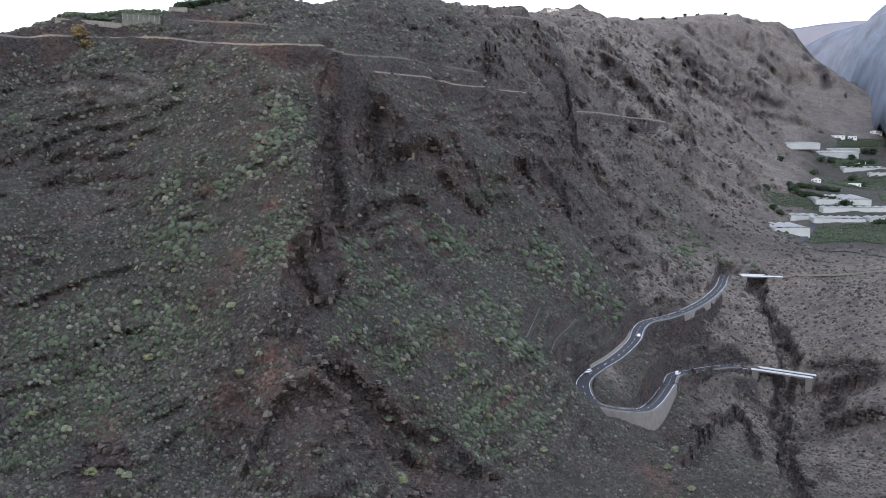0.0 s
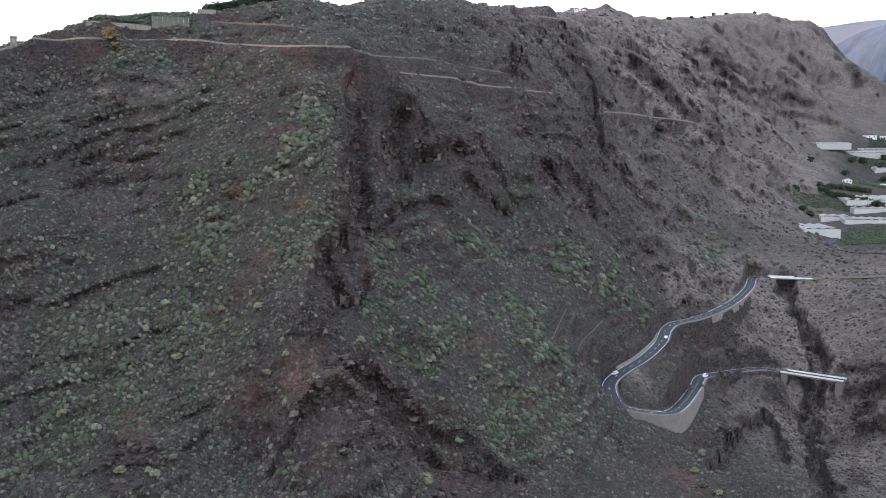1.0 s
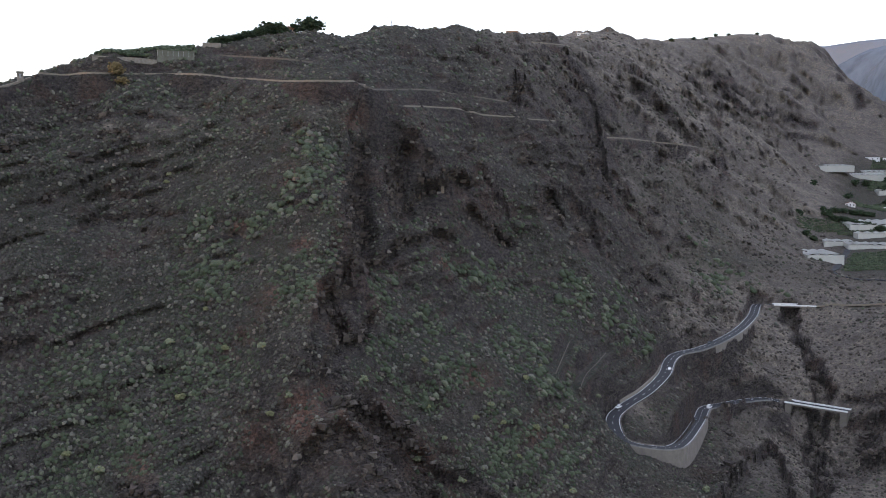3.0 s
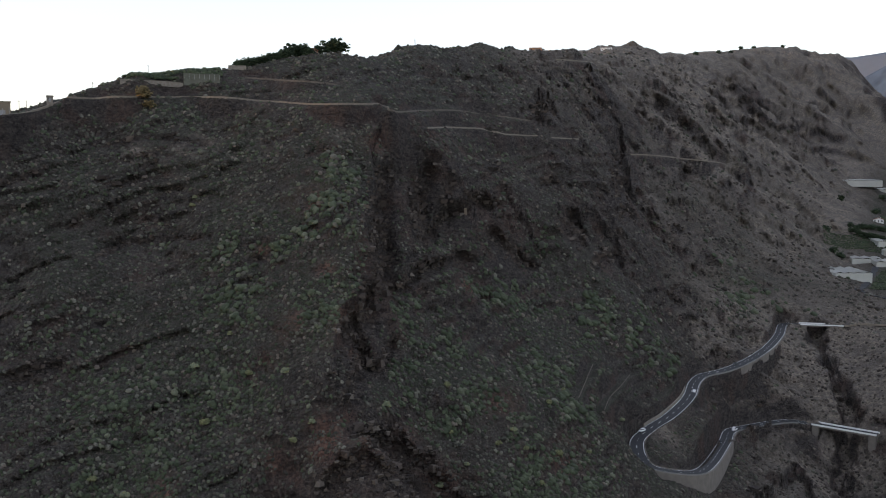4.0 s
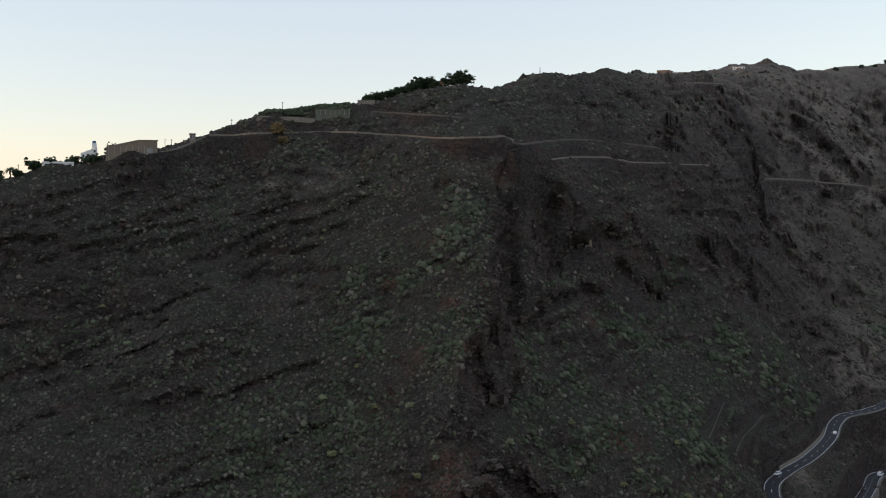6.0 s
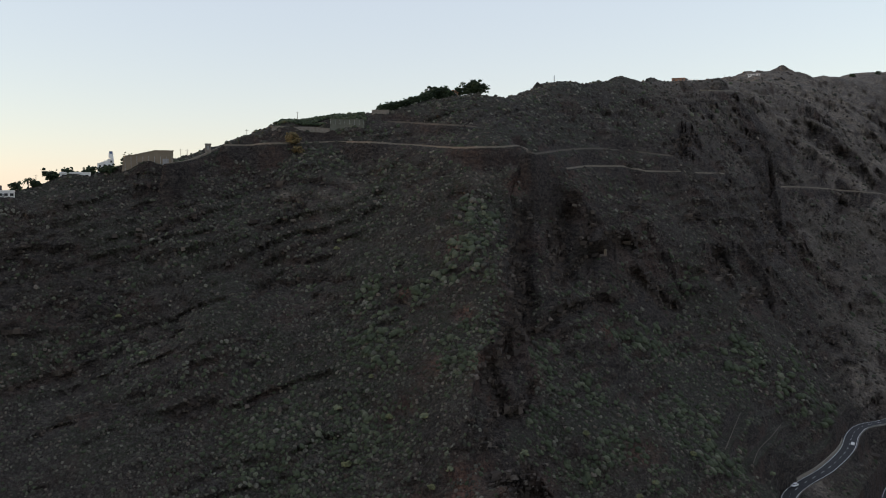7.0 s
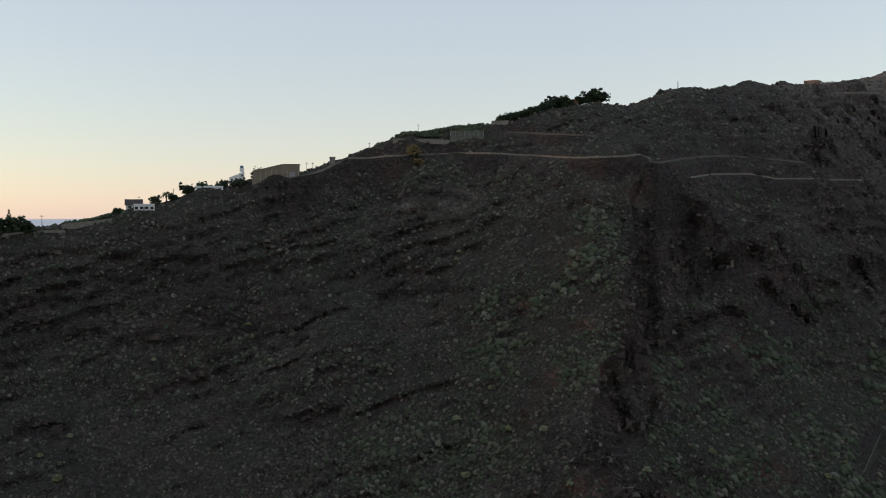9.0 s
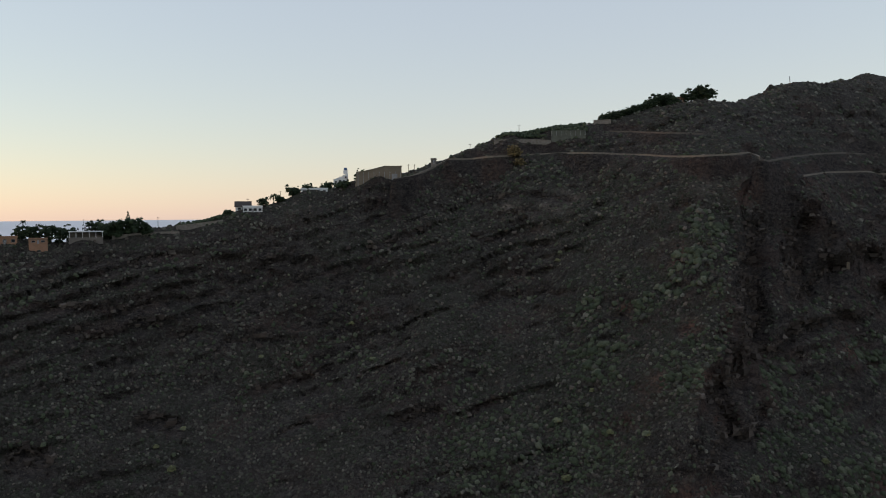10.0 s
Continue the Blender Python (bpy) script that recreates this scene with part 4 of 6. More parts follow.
def stuff(name, verts, tris, mat, label, category, round_=True):
    me = bpy.data.meshes.new(name)
    me.vertices.add(len(verts))
    me.vertices.foreach_set("co", verts.ravel().astype(np.float32))
    me.loops.add(tris.size)
    me.loops.foreach_set("vertex_index", tris.ravel().astype(np.int32))
    me.polygons.add(len(tris))
    me.polygons.foreach_set("loop_start", (np.arange(len(tris)) * 3).astype(np.int32))
    me.update(calc_edges=True)
    me.polygons.foreach_set("use_smooth", np.full(len(tris), round_, dtype=bool))
    me.materials.append(mat)
    return tagged(new(name, me), label, category, kind="stuff")


bushes()


def stone(seed):
    """An angular rock of radius 1."""
    rng = np.random.RandomState(seed)
    bm = bmesh.new()
    bmesh.ops.create_cube(bm, size=1.35)
    bmesh.ops.triangulate(bm, faces=bm.faces[:])
    bm.verts.index_update()
    v = np.array([c.co[:] for c in bm.verts]) * rng.uniform(0.55, 1.3, (len(bm.verts), 1)) * (1.25, 0.9, 0.75)
    f = np.array([[c.index for c in face.verts] for face in bm.faces])
    bm.free()
    return v, f


def rock_material():
    n = Nodes("basalt_blocks", 0.95, 0, 0.15)
    c = n.ramp(n.island(), (0.0, (0.024, 0.020, 0.019)), (0.45, (0.055, 0.044, 0.038)), (0.8, (0.085, 0.066, 0.055)), (1.0, (0.15, 0.13, 0.11)))
    grain = n.noise(2.2, 5, 0.7)
    c = n.mix(n.ramp(grain, (0.4, 0.0), (0.75, 0.7)), c, (0.095, 0.080, 0.068))
    n.bump(grain, 0.9, 0.4)
    return n.done(c)


MAT_ROCK = rock_material()
STONES = [stone(40 + k) for k in range(5)]


def rubble():
    """Loose blocks and crags on the steep ground and below it."""
    x, y, z, _, _, normal, area = CELLS
    n = x.shape[1]
    r = np.hypot(x, y)
    steep = np.hypot(normal[..., 0], normal[..., 1]) / np.maximum(normal[..., 2], 0.05)
    road, _ = near_line(x.ravel(), y.ravel(), ROAD_LINE, 12)
    share = (0.010 + 0.05 * smooth(0.9, 1.8, steep) + 0.5 * BARE[:-1, :n]) * (r > 250) * np.clip(1.5 - r / 700, 0, 1) * (road.reshape(x.shape) > 6) * (1 - TAME[:-1, :n]) * (1 - FARMED[:-1, :n])
    x, y, z, gx, gy, pick = strew(share, 8)
    r, steep = r[pick], steep[pick]
    rng = np.random.RandomState(9)
    size = np.exp(rng.normal(-1.0, 0.5, len(x))) * (0.8 + 0.8 * smooth(1.0, 2.2, steep)) * np.clip(r / 400, 0.9, 2.0)
    size = np.clip(size * (1 + 0.6 * BARE[:-1, :n][pick]), 0.2, 2.6)
    vs, fs, at = [], [], 0
    for s in range(5):
        pick = np.arange(len(x)) % 5 == s
        m = int(pick.sum())
        v, f = STONES[s]
        turn = rng.rand(m) * 6.283
        c, q = np.cos(turn)[:, None], np.sin(turn)[:, None]
        k = size[pick][:, None]
        px, py = (v[None, :, 0] * c - v[None, :, 1] * q) * k, (v[None, :, 0] * q + v[None, :, 1] * c) * k
        pz = v[None, :, 2] * k * rng.uniform(0.7, 1.2, (m, 1)) + 0.15 * k
        p = np.stack([px + x[pick][:, None], py + y[pick][:, None], pz + z[pick][:, None]], -1)
        vs.append(p.reshape(-1, 3))
        fs.append((f[None] + (np.arange(m) * len(v))[:, None, None] + at).reshape(-1, 3))
        at += m * len(v)
    stuff("rubble", np.vstack(vs), np.vstack(fs), MAT_ROCK, "dark angular basalt blocks on the steep slopes", "rocks", False)


rubble()


# ---- small builders ----
def thing(name, at, turn, label, category, group=""):
    ob = tagged(new(name), label, category, group)
    ob.empty_display_size = 0.5
    ob.matrix_basis = pose(*at, 0, 0, turn)
    return ob


def floor_at(x, y):
    return float(ground_z(np.array([float(x)]), np.array([float(y)]))[0])


def facing(x, y):
    """The turn that lets a thing's front (its -y side) look at the valley where the view begins."""
    return math.degrees(math.atan2(y, x)) - 90


def block(bm, at, size, bevel=0.0, turn=0.0, top=1.0):
    """A box that stands on at; top narrows its upper side."""
    made = bmesh.ops.create_cube(bm, size=1.0)["verts"]
    for v in made:
        if v.co.z > 0:
            v.co.x *= top
            v.co.y *= top
        v.co = Vector((v.co.x * size[0], v.co.y * size[1], (v.co.z + 0.5) * size[2]))
    if bevel:
        edges = {e for v in made for e in v.link_edges}
        made = bmesh.ops.bevel(bm, geom=list(edges), offset=bevel, segments=1, affect="EDGES", clamp_overlap=True)["verts"]
        made = list({v for v in made})
    m = pose(*at, 0, 0, turn)
    for v in made:
        v.co = m @ v.co
    return bm


def boxes(*items):
    bm = bmesh.new()
    for it in items:
        block(bm, *it)
    return bm


def tube(points, radii, sides=7):
    """A tapered round bar through points."""
    bm = bmesh.new()
    rings = []
    pts = [Vector(p) for p in points]
    for k, p in enumerate(pts):
        d = (pts[min(k + 1, len(pts) - 1)] - pts[max(k - 1, 0)]).normalized()
        q = d.to_track_quat("Z", "Y")
        rings.append([bm.verts.new(p + q @ Vector((radii[k] * math.cos(6.2832 * s / sides), radii[k] * math.sin(6.2832 * s / sides), 0))) for s in range(sides)])
    for u, v in zip(rings, rings[1:]):
        for s in range(sides):
            bm.faces.new((u[s], u[(s + 1) % sides], v[(s + 1) % sides], v[s]))
    bm.faces.new(rings[0][::-1])
    bm.faces.new(rings[-1])
    return bm


def prism(outline, y0, y1):
    """An outline in x and z, drawn out along y."""
    bm = bmesh.new()
    a = [bm.verts.new((x, y0, z)) for x, z in outline]
    b = [bm.verts.new((x, y1, z)) for x, z in outline]
    n = len(a)
    bm.faces.new(a)
    bm.faces.new(b[::-1])
    for k in range(n):
        bm.faces.new((a[k], b[k], b[(k + 1) % n], a[(k + 1) % n]))
    bmesh.ops.recalc_face_normals(bm, faces=bm.faces)
    return bm


MAT_PLASTER = plain("white_plaster", (0.74, 0.74, 0.72), 0.85, vary=0.12, scale=0.3)
MAT_BEIGE = plain("beige_net", (0.225, 0.184, 0.135), 0.85, vary=0.2, scale=0.2)
MAT_PARAPET = plain("pale_parapet", (0.19, 0.185, 0.175), 0.85, vary=0.2, scale=0.4)
MAT_FILM = plain("greenhouse_film", (0.46, 0.46, 0.42), 0.45, vary=0.14, scale=0.08)
MAT_STONE = plain("dry_stone", (0.22, 0.195, 0.165), 0.95, vary=0.35, scale=0.9, bump=0.5)
MAT_CANAL = plain("pale_mortar", (0.205, 0.175, 0.14), 0.9, vary=0.25, scale=0.5)
MAT_NET = plain("grey_green_net", (0.125, 0.130, 0.105), 0.9, vary=0.3, scale=0.4)
MAT_TRACK = plain("trodden_earth", (0.135, 0.115, 0.095), 0.95, vary=0.3, scale=0.7)
MAT_ROOF = plain("dark_roof_tiles", (0.06, 0.05, 0.045), 0.8, vary=0.25)
MAT_TILE = plain("red_roof_tiles", (0.26, 0.10, 0.06), 0.85, vary=0.25)
MAT_BRICK = plain("orange_render", (0.33, 0.19, 0.12), 0.9, vary=0.2)
MAT_PANE = plain("window_glass", (0.02, 0.024, 0.028), 0.12, vary=0.1)
MAT_FRAME = plain("window_frame", (0.30, 0.30, 0.30), 0.6)
MAT_STEEL = plain("galvanised_steel", (0.40, 0.41, 0.42), 0.45, 0.8, vary=0.15)
MAT_BLUE = plain("blue_tank", (0.05, 0.10, 0.22), 0.5)
MAT_BARK = plain("bark", (0.10, 0.078, 0.058), 0.95, vary=0.3, scale=2.0)
MAT_TREE = leaf_material("dark_tree_leaves", ((0.0, (0.014, 0.026, 0.012)), (0.6, (0.030, 0.048, 0.022)), (1.0, (0.055, 0.075, 0.034))))
MAT_FROND = leaf_material("palm_fronds", ((0.0, (0.025, 0.040, 0.015)), (1.0, (0.060, 0.080, 0.032))))
MAT_YELLOW = leaf_material("yellowed_leaves", ((0.0, (0.10, 0.078, 0.034)), (0.6, (0.17, 0.125, 0.055)), (1.0, (0.22, 0.17, 0.085))))
MAT_CROP = leaf_material("crop_leaves", ((0.0, (0.030, 0.044, 0.022)), (0.5, (0.052, 0.070, 0.036)), (1.0, (0.085, 0.102, 0.056))))
MAT_CAR_WHITE = plain("white_car_paint", (0.80, 0.80, 0.80), 0.25, vary=0.04)
MAT_CAR_RED = plain("red_car_paint", (0.36, 0.03, 0.03), 0.25, vary=0.04)
MAT_CAR_GREY = plain("grey_car_paint", (0.10, 0.11, 0.12), 0.25, vary=0.04)
MAT_TYRE = plain("tyre_rubber", (0.02, 0.02, 0.02), 0.9)
MAT_LAMP = plain("lamp_glass", (0.7, 0.68, 0.62), 0.2)


# ---- trees ----
def clumps(centres, radii, seed, leaves=7):
    """Leaf clumps: lumpy cores with loose leaves around them, in one mesh."""
    rng = np.random.RandomState(seed)
    vs, fs, at = [], [], 0
    for c, r in zip(centres, radii):
        v, f = DOMES[0][rng.randint(6)]
        t = rng.rand() * 6.28
        p = np.stack([v[:, 0] * math.cos(t) - v[:, 1] * math.sin(t), v[:, 0] * math.sin(t) + v[:, 1] * math.cos(t), v[:, 2]], 1) * r * rng.uniform(0.75, 1.15, (1, 3)) + c
        vs.append(p)
        fs.append(f + at)
        at += len(v)
    c = np.repeat(np.asarray(centres, float), leaves, axis=0)
    r = np.repeat(np.asarray(radii, float), leaves)[:, None]
    d = rng.normal(size=c.shape)
    q = c + d / np.linalg.norm(d, axis=1)[:, None] * r * rng.uniform(0.85, 1.35, r.shape)
    loose = np.stack([q, q + rng.normal(size=c.shape) * r * 0.22, q + rng.normal(size=c.shape) * r * 0.22], 1).reshape(-1, 3)
    vs.append(loose)
    fs.append(np.arange(len(loose)).reshape(-1, 3) + at)
    return np.vstack(vs), np.vstack(fs)


def mesh_part(name, verts, tris, mat, parent, label=""):
    me = bpy.data.meshes.new(name)
    me.from_pydata(verts.tolist(), [], tris.tolist())
    me.materials.append(mat)
    ob = new(name, me)
    ob.parent = parent
    return tagged(ob, label)


def tree(at, tall, wide, seed, label="dark leafy tree on the ridge", leaf=None, group="", shape="round", name="tree"):
    rng = np.random.RandomState(seed)
    root = thing(name, at, rng.rand() * 360, label, "tree", group)
    lean = rng.normal(size=2) * 0.05 * tall
    top = Vector((lean[0], lean[1], tall * 0.72))
    part("trunk", tube([(0, 0, -0.8), (lean[0] * 0.3, lean[1] * 0.3, tall * 0.25), top * 0.75, top], [0.05 * tall, 0.036 * tall, 0.024 * tall, 0.012 * tall]), MAT_BARK, root)
    centres, radii = [], []
    if shape == "cone":
        for k in range(70):
            h = rng.uniform(0.12, 1.0)
            a, r = rng.rand() * 6.28, wide * 0.5 * (1.02 - h) * rng.uniform(0.4, 1.0)
            centres.append((r * math.cos(a), r * math.sin(a), tall * h))
            radii.append(wide * 0.13 * (1.15 - 0.8 * h))
    else:
        limbs = 6
        for k in range(limbs):
            a = 6.28 * k / limbs + rng.rand() * 0.7
            reach = wide * 0.42 * rng.uniform(0.6, 1.1)
            tip = Vector((reach * math.cos(a), reach * math.sin(a), tall * rng.uniform(0.25, 0.82)))
            fork = Vector((lean[0] * 0.4, lean[1] * 0.4, tall * rng.uniform(0.15, 0.32)))
            part("limb", tube([fork, fork.lerp(tip, 0.55) + Vector((0, 0, 0.05 * tall)), tip], [0.02 * tall, 0.013 * tall, 0.005 * tall], 5), MAT_BARK, root)
            for _ in range(9):
                d = rng.normal(size=3) * np.array([0.15, 0.15, 0.13]) * wide
                centres.append(tuple(np.array(tip) + d))
                radii.append(wide * rng.uniform(0.07, 0.15))
        for _ in range(46):
            d = rng.normal(size=3) * np.array([0.2, 0.2, 0.0]) * wide
            centres.append((d[0], d[1], tall * rng.uniform(0.10, 0.90)))
            radii.append(wide * rng.uniform(0.10, 0.19))
    v, f = clumps(np.array(centres), radii, seed + 1, 9)
    mesh_part("crown", v, f, leaf or MAT_TREE, root)
    return root


def palm(at, tall, crown, seed, label="tall palm with drooping fronds"):
    rng = np.random.RandomState(seed)
    root = thing("palm_tree", at, rng.rand() * 360, label, "palm", "palms on the ridge")
    bend = rng.normal(size=2) * 0.04 * tall
    part("trunk", tube([(0, 0, -0.8), (bend[0] * 0.4, bend[1] * 0.4, tall * 0.5), (bend[0], bend[1], tall)], [0.32, 0.24, 0.2]), MAT_BARK, root)
    for k in range(26):
        a = 6.28 * k / 26 + rng.rand() * 0.3
        rise = rng.uniform(-0.35, 0.9)
        vs, fs = [], []
        n = 7
        for s in range(n + 1):
            u = s / n
            out = crown * u * (1 - 0.15 * abs(rise))
            up = crown * (rise * u - 0.75 * u * u)
            c = np.array([out * math.cos(a), out * math.sin(a), up])
            w = crown * 0.13 * math.sin(math.pi * min(1, u * 0.9 + 0.12)) * (1 if s % 2 else 0.55)
            side = np.array([-math.sin(a), math.cos(a), -0.35])
            other = np.array([math.sin(a), -math.cos(a), -0.35])
            vs += [c, c + side * w, c + other * w]
        for s in range(n):
            b = 3 * s
            fs += [[b, b + 3, b + 4], [b, b + 4, b + 1], [b, b + 2, b + 5], [b, b + 5, b + 3]]
        mesh_part("frond", np.array(vs) + np.array([bend[0], bend[1], tall]), np.array(fs), MAT_FROND, root)
    return root


# ---- buildings ----
def window(parent, at, wide, high, turn=0.0, sill=True):
    """A window set in a wall that looks towards -y; at is the middle of its lower edge."""
    x, y, z = at
    w = part("window", boxes(((x - wide / 2, y, z), (0.1, 0.12, high)), ((x + wide / 2, y, z), (0.1, 0.12, high)), ((x, y, z), (wide, 0.12, 0.09)), ((x, y, z + high - 0.09), (wide, 0.12, 0.09))), MAT_FRAME, parent)
    part("pane", boxes(((x, y + 0.02, z + 0.05), (wide - 0.1, 0.05, high - 0.1))), MAT_PANE, w)
    if sill:
        part("sill", boxes(((x, y - 0.06, z - 0.1), (wide + 0.3, 0.3, 0.1))), MAT_CONCRETE, w)
    return w


def white_tower_house(at):
    h = thing("house", at, facing(*at[:2]), "white plastered house with stepped parapet and small tower", "house")
    wall = prism([(-3.9, -2), (3.9, -2), (3.9, 7.6), (2.6, 7.6), (2.6, 6.9), (0.9, 6.9), (0.9, 6.1), (-0.9, 6.1), (-0.9, 5.4), (-2.4, 5.4), (-2.4, 4.8), (-3.9, 4.8)], -3.2, 3.2)
    part("wall", wall, MAT_PLASTER, h)
    t = part("tower", boxes(((2.6, 0.6, 7.5), (2.2, 2.4, 2.3), 0.04)), MAT_PLASTER, h)
    part("tank", tube([(2.6, 0.6, 9.75), (2.6, 0.6, 10.1), (2.6, 0.6, 11.0)], [0.85, 0.9, 0.8], 12), MAT_BLUE, t, "blue water tank on the tower")
    part("balcony", boxes(((0.6, -3.9, 1.9), (6.2, 1.4, 0.25)), ((0.6, -4.55, 2.1), (6.2, 0.12, 0.85))), MAT_PLASTER, h)
    for x, z, w, hh in ((-0.4, 2.5, 1.1, 1.7), (1.7, 2.5, 1.1, 1.7), (-2.6, 2.6, 0.9, 1.2), (-1.8, -0.4, 1.3, 1.9), (0.6, -0.4, 1.8, 1.9), (2.7, -0.4, 1.0, 1.6), (2.7, 5.2, 0.8, 1.0)):
        window(h, (x, -3.24, z), w, hh)
    part("steps", boxes(*[((-4.6, -3.6 + 0.3 * k, -1.8), (1.2, 0.3, 0.2 + 0.19 * k)) for k in range(10)]), MAT_CONCRETE, h)
    return h


def low_house(at, wide, deep, tall, label, wall_mat, roof_mat, gable=0.0, windows=3, turn=None, slab=0.25, name="house", eaves=False):
    h = thing(name, at, facing(*at[:2]) if turn is None else turn, label, "house")
    if eaves:
        quarter = pose(0, 0, 0, 0, 0, 90)
        for name_, bm, mat in (("wall", prism([(-deep / 2, -5), (deep / 2, -5), (deep / 2, tall), (0, tall + gable), (-deep / 2, tall)], -wide / 2, wide / 2), wall_mat), ("roof", prism([(-deep / 2 - 0.6, tall - 0.25), (0, tall + gable + 0.05), (deep / 2 + 0.6, tall - 0.25), (deep / 2 + 0.6, tall + 0.05), (0, tall + gable + 0.35), (-deep / 2 - 0.6, tall + 0.05)], -wide / 2 - 0.5, wide / 2 + 0.5), roof_mat)):
            bm.transform(quarter)
            part(name_, bm, mat, h)
    elif gable:
        part("wall", prism([(-wide / 2, -5), (wide / 2, -5), (wide / 2, tall), (0, tall + gable), (-wide / 2, tall)], -deep / 2, deep / 2), wall_mat, h)
        part("roof", prism([(-wide / 2 - 0.5, tall - 0.15), (0, tall + gable + 0.05), (wide / 2 + 0.5, tall - 0.15), (wide / 2 + 0.5, tall + 0.12), (0, tall + gable + 0.35), (-wide / 2 - 0.5, tall + 0.12)], -deep / 2 - 0.4, deep / 2 + 0.4), roof_mat, h)
        part("chimney", boxes(((wide * 0.2, deep * 0.1, tall + gable * 0.4), (0.7, 0.7, 1.6), 0.04)), wall_mat, h)
    else:
        part("wall", boxes(((0, 0, -5), (wide, deep, tall + 5))), wall_mat, h)
        part("roof", boxes(((0, 0, tall), (wide + 0.5, deep + 0.5, slab), 0.04)), roof_mat, h)
        for side in (-1, 1):
            part("parapet", boxes(((0, side * (deep / 2 - 0.1), tall + slab - 0.004), (wide + 0.3, 0.2, 0.45))), wall_mat, h)
    for k in range(windows):
        window(h, (-wide / 2 + wide * (k + 0.5) / windows, -deep / 2 - 0.04, tall * 0.35), min(1.5, wide / windows * 0.6), tall * 0.42)
    d = part("door", boxes(((wide * 0.5 / max(windows, 1) * 0, -deep / 2 - 0.03, 0), (0.95, 0.1, min(2.05, tall * 0.8)))), MAT_FRAME, h)
    part("handle", boxes(((0.35, -deep / 2 - 0.1, 1.0), (0.12, 0.05, 0.05))), MAT_STEEL, d)
    return h


def covered_reservoir(at):
    h = thing("reservoir_house", at, facing(*at[:2]), "large beige net-covered farm building on the ridge", "farm building")
    part("wall", prism([(-12.8, -8), (12.2, -8), (12.2, 7.2), (3.4, 7.2), (-7.4, 4.6), (-11.6, 4.1)], -7, 7), MAT_BEIGE, h)
    part("roof", prism([(12.5, 7.22), (3.3, 7.22), (-7.5, 4.62), (-11.8, 4.12), (-11.8, 4.3), (-7.5, 4.82), (3.3, 7.42), (12.5, 7.42)], -7.3, 7.3), MAT_BEIGE, h)
    for k in range(9):
        x = -10.8 + 2.8 * k
        part("post", tube([(x, -7.08, -6), (x, -7.08, 4.3)], [0.09, 0.08], 6), MAT_STEEL, h)
    part("door", boxes(((8.5, -7.06, 0.0), (3.0, 0.12, 3.2))), MAT_FRAME, h)
    return h


def pole(at, tall, label="thin wooden power pole", arms=True):
    p = thing("power_pole", at, facing(*at[:2]), label, "pole", "poles on the ridge")
    part("shaft", tube([(0, 0, -1), (0, 0, tall)], [0.16, 0.10], 6), MAT_BARK, p)
    if arms:
        part("crossarm", boxes(((0, 0, tall - 0.7), (1.7, 0.12, 0.12))), MAT_BARK, p)
    return p


def mast(at, tall):
    p = thing("radio_mast", at, 0, "slender lattice radio mast on the crest", "mast")
    for a in range(3):
        x, y = 0.5 * math.cos(2.094 * a), 0.5 * math.sin(2.094 * a)
        part("leg", tube([(x, y, -1), (x * 0.5, y * 0.5, tall)], [0.12, 0.08], 5), MAT_STEEL, p)
    for k in range(int(tall / 2)):
        z = 1 + 2 * k
        s = 0.5 - 0.25 * z / tall
        part("brace", tube([(s, 0, z), (-s * 0.5, s * 0.87, z + 1), (-s * 0.5, -s * 0.87, z + 2)], [0.05, 0.05, 0.05], 4), MAT_STEEL, p)
    part("antenna", boxes(((0, 0.4, tall - 2.5), (0.4, 0.25, 2.0), 0.04), ((0, -0.4, tall - 4.5), (0.4, 0.25, 1.6), 0.04)), MAT_PLASTER, p, "white antenna panels")
    return p


def stone_wall(name, line, tall, thick, mat, label, base=1.2, category="wall"):
    """A wall along a line, on the ground."""
    pts = np.array(line, float)
    n = max(2, int(np.linalg.norm(np.diff(pts, axis=0), axis=1).sum() / 2.0))
    full = along([(p[0], p[1], 0) for p in pts], 2.0)
    z = ground_z(full[:, 0].copy(), full[:, 1].copy())
    k = np.ones(15) / 15
    zz = np.convolve(np.pad(z, 7, mode="edge"), k, mode="valid")
    full[:, 2] = zz + 0.1
    bm = ribbon(full, thick / 2, -thick / 2, tall, tall + base)
    return tagged(part(name, bm, mat), label, category)


def cypress_row(items):
    for k, (x, y, t, w) in enumerate(items):
        tree((x, y, floor_at(x, y)), t, w, 500 + k, "dark tree of the valley farms", group="trees in the valley")


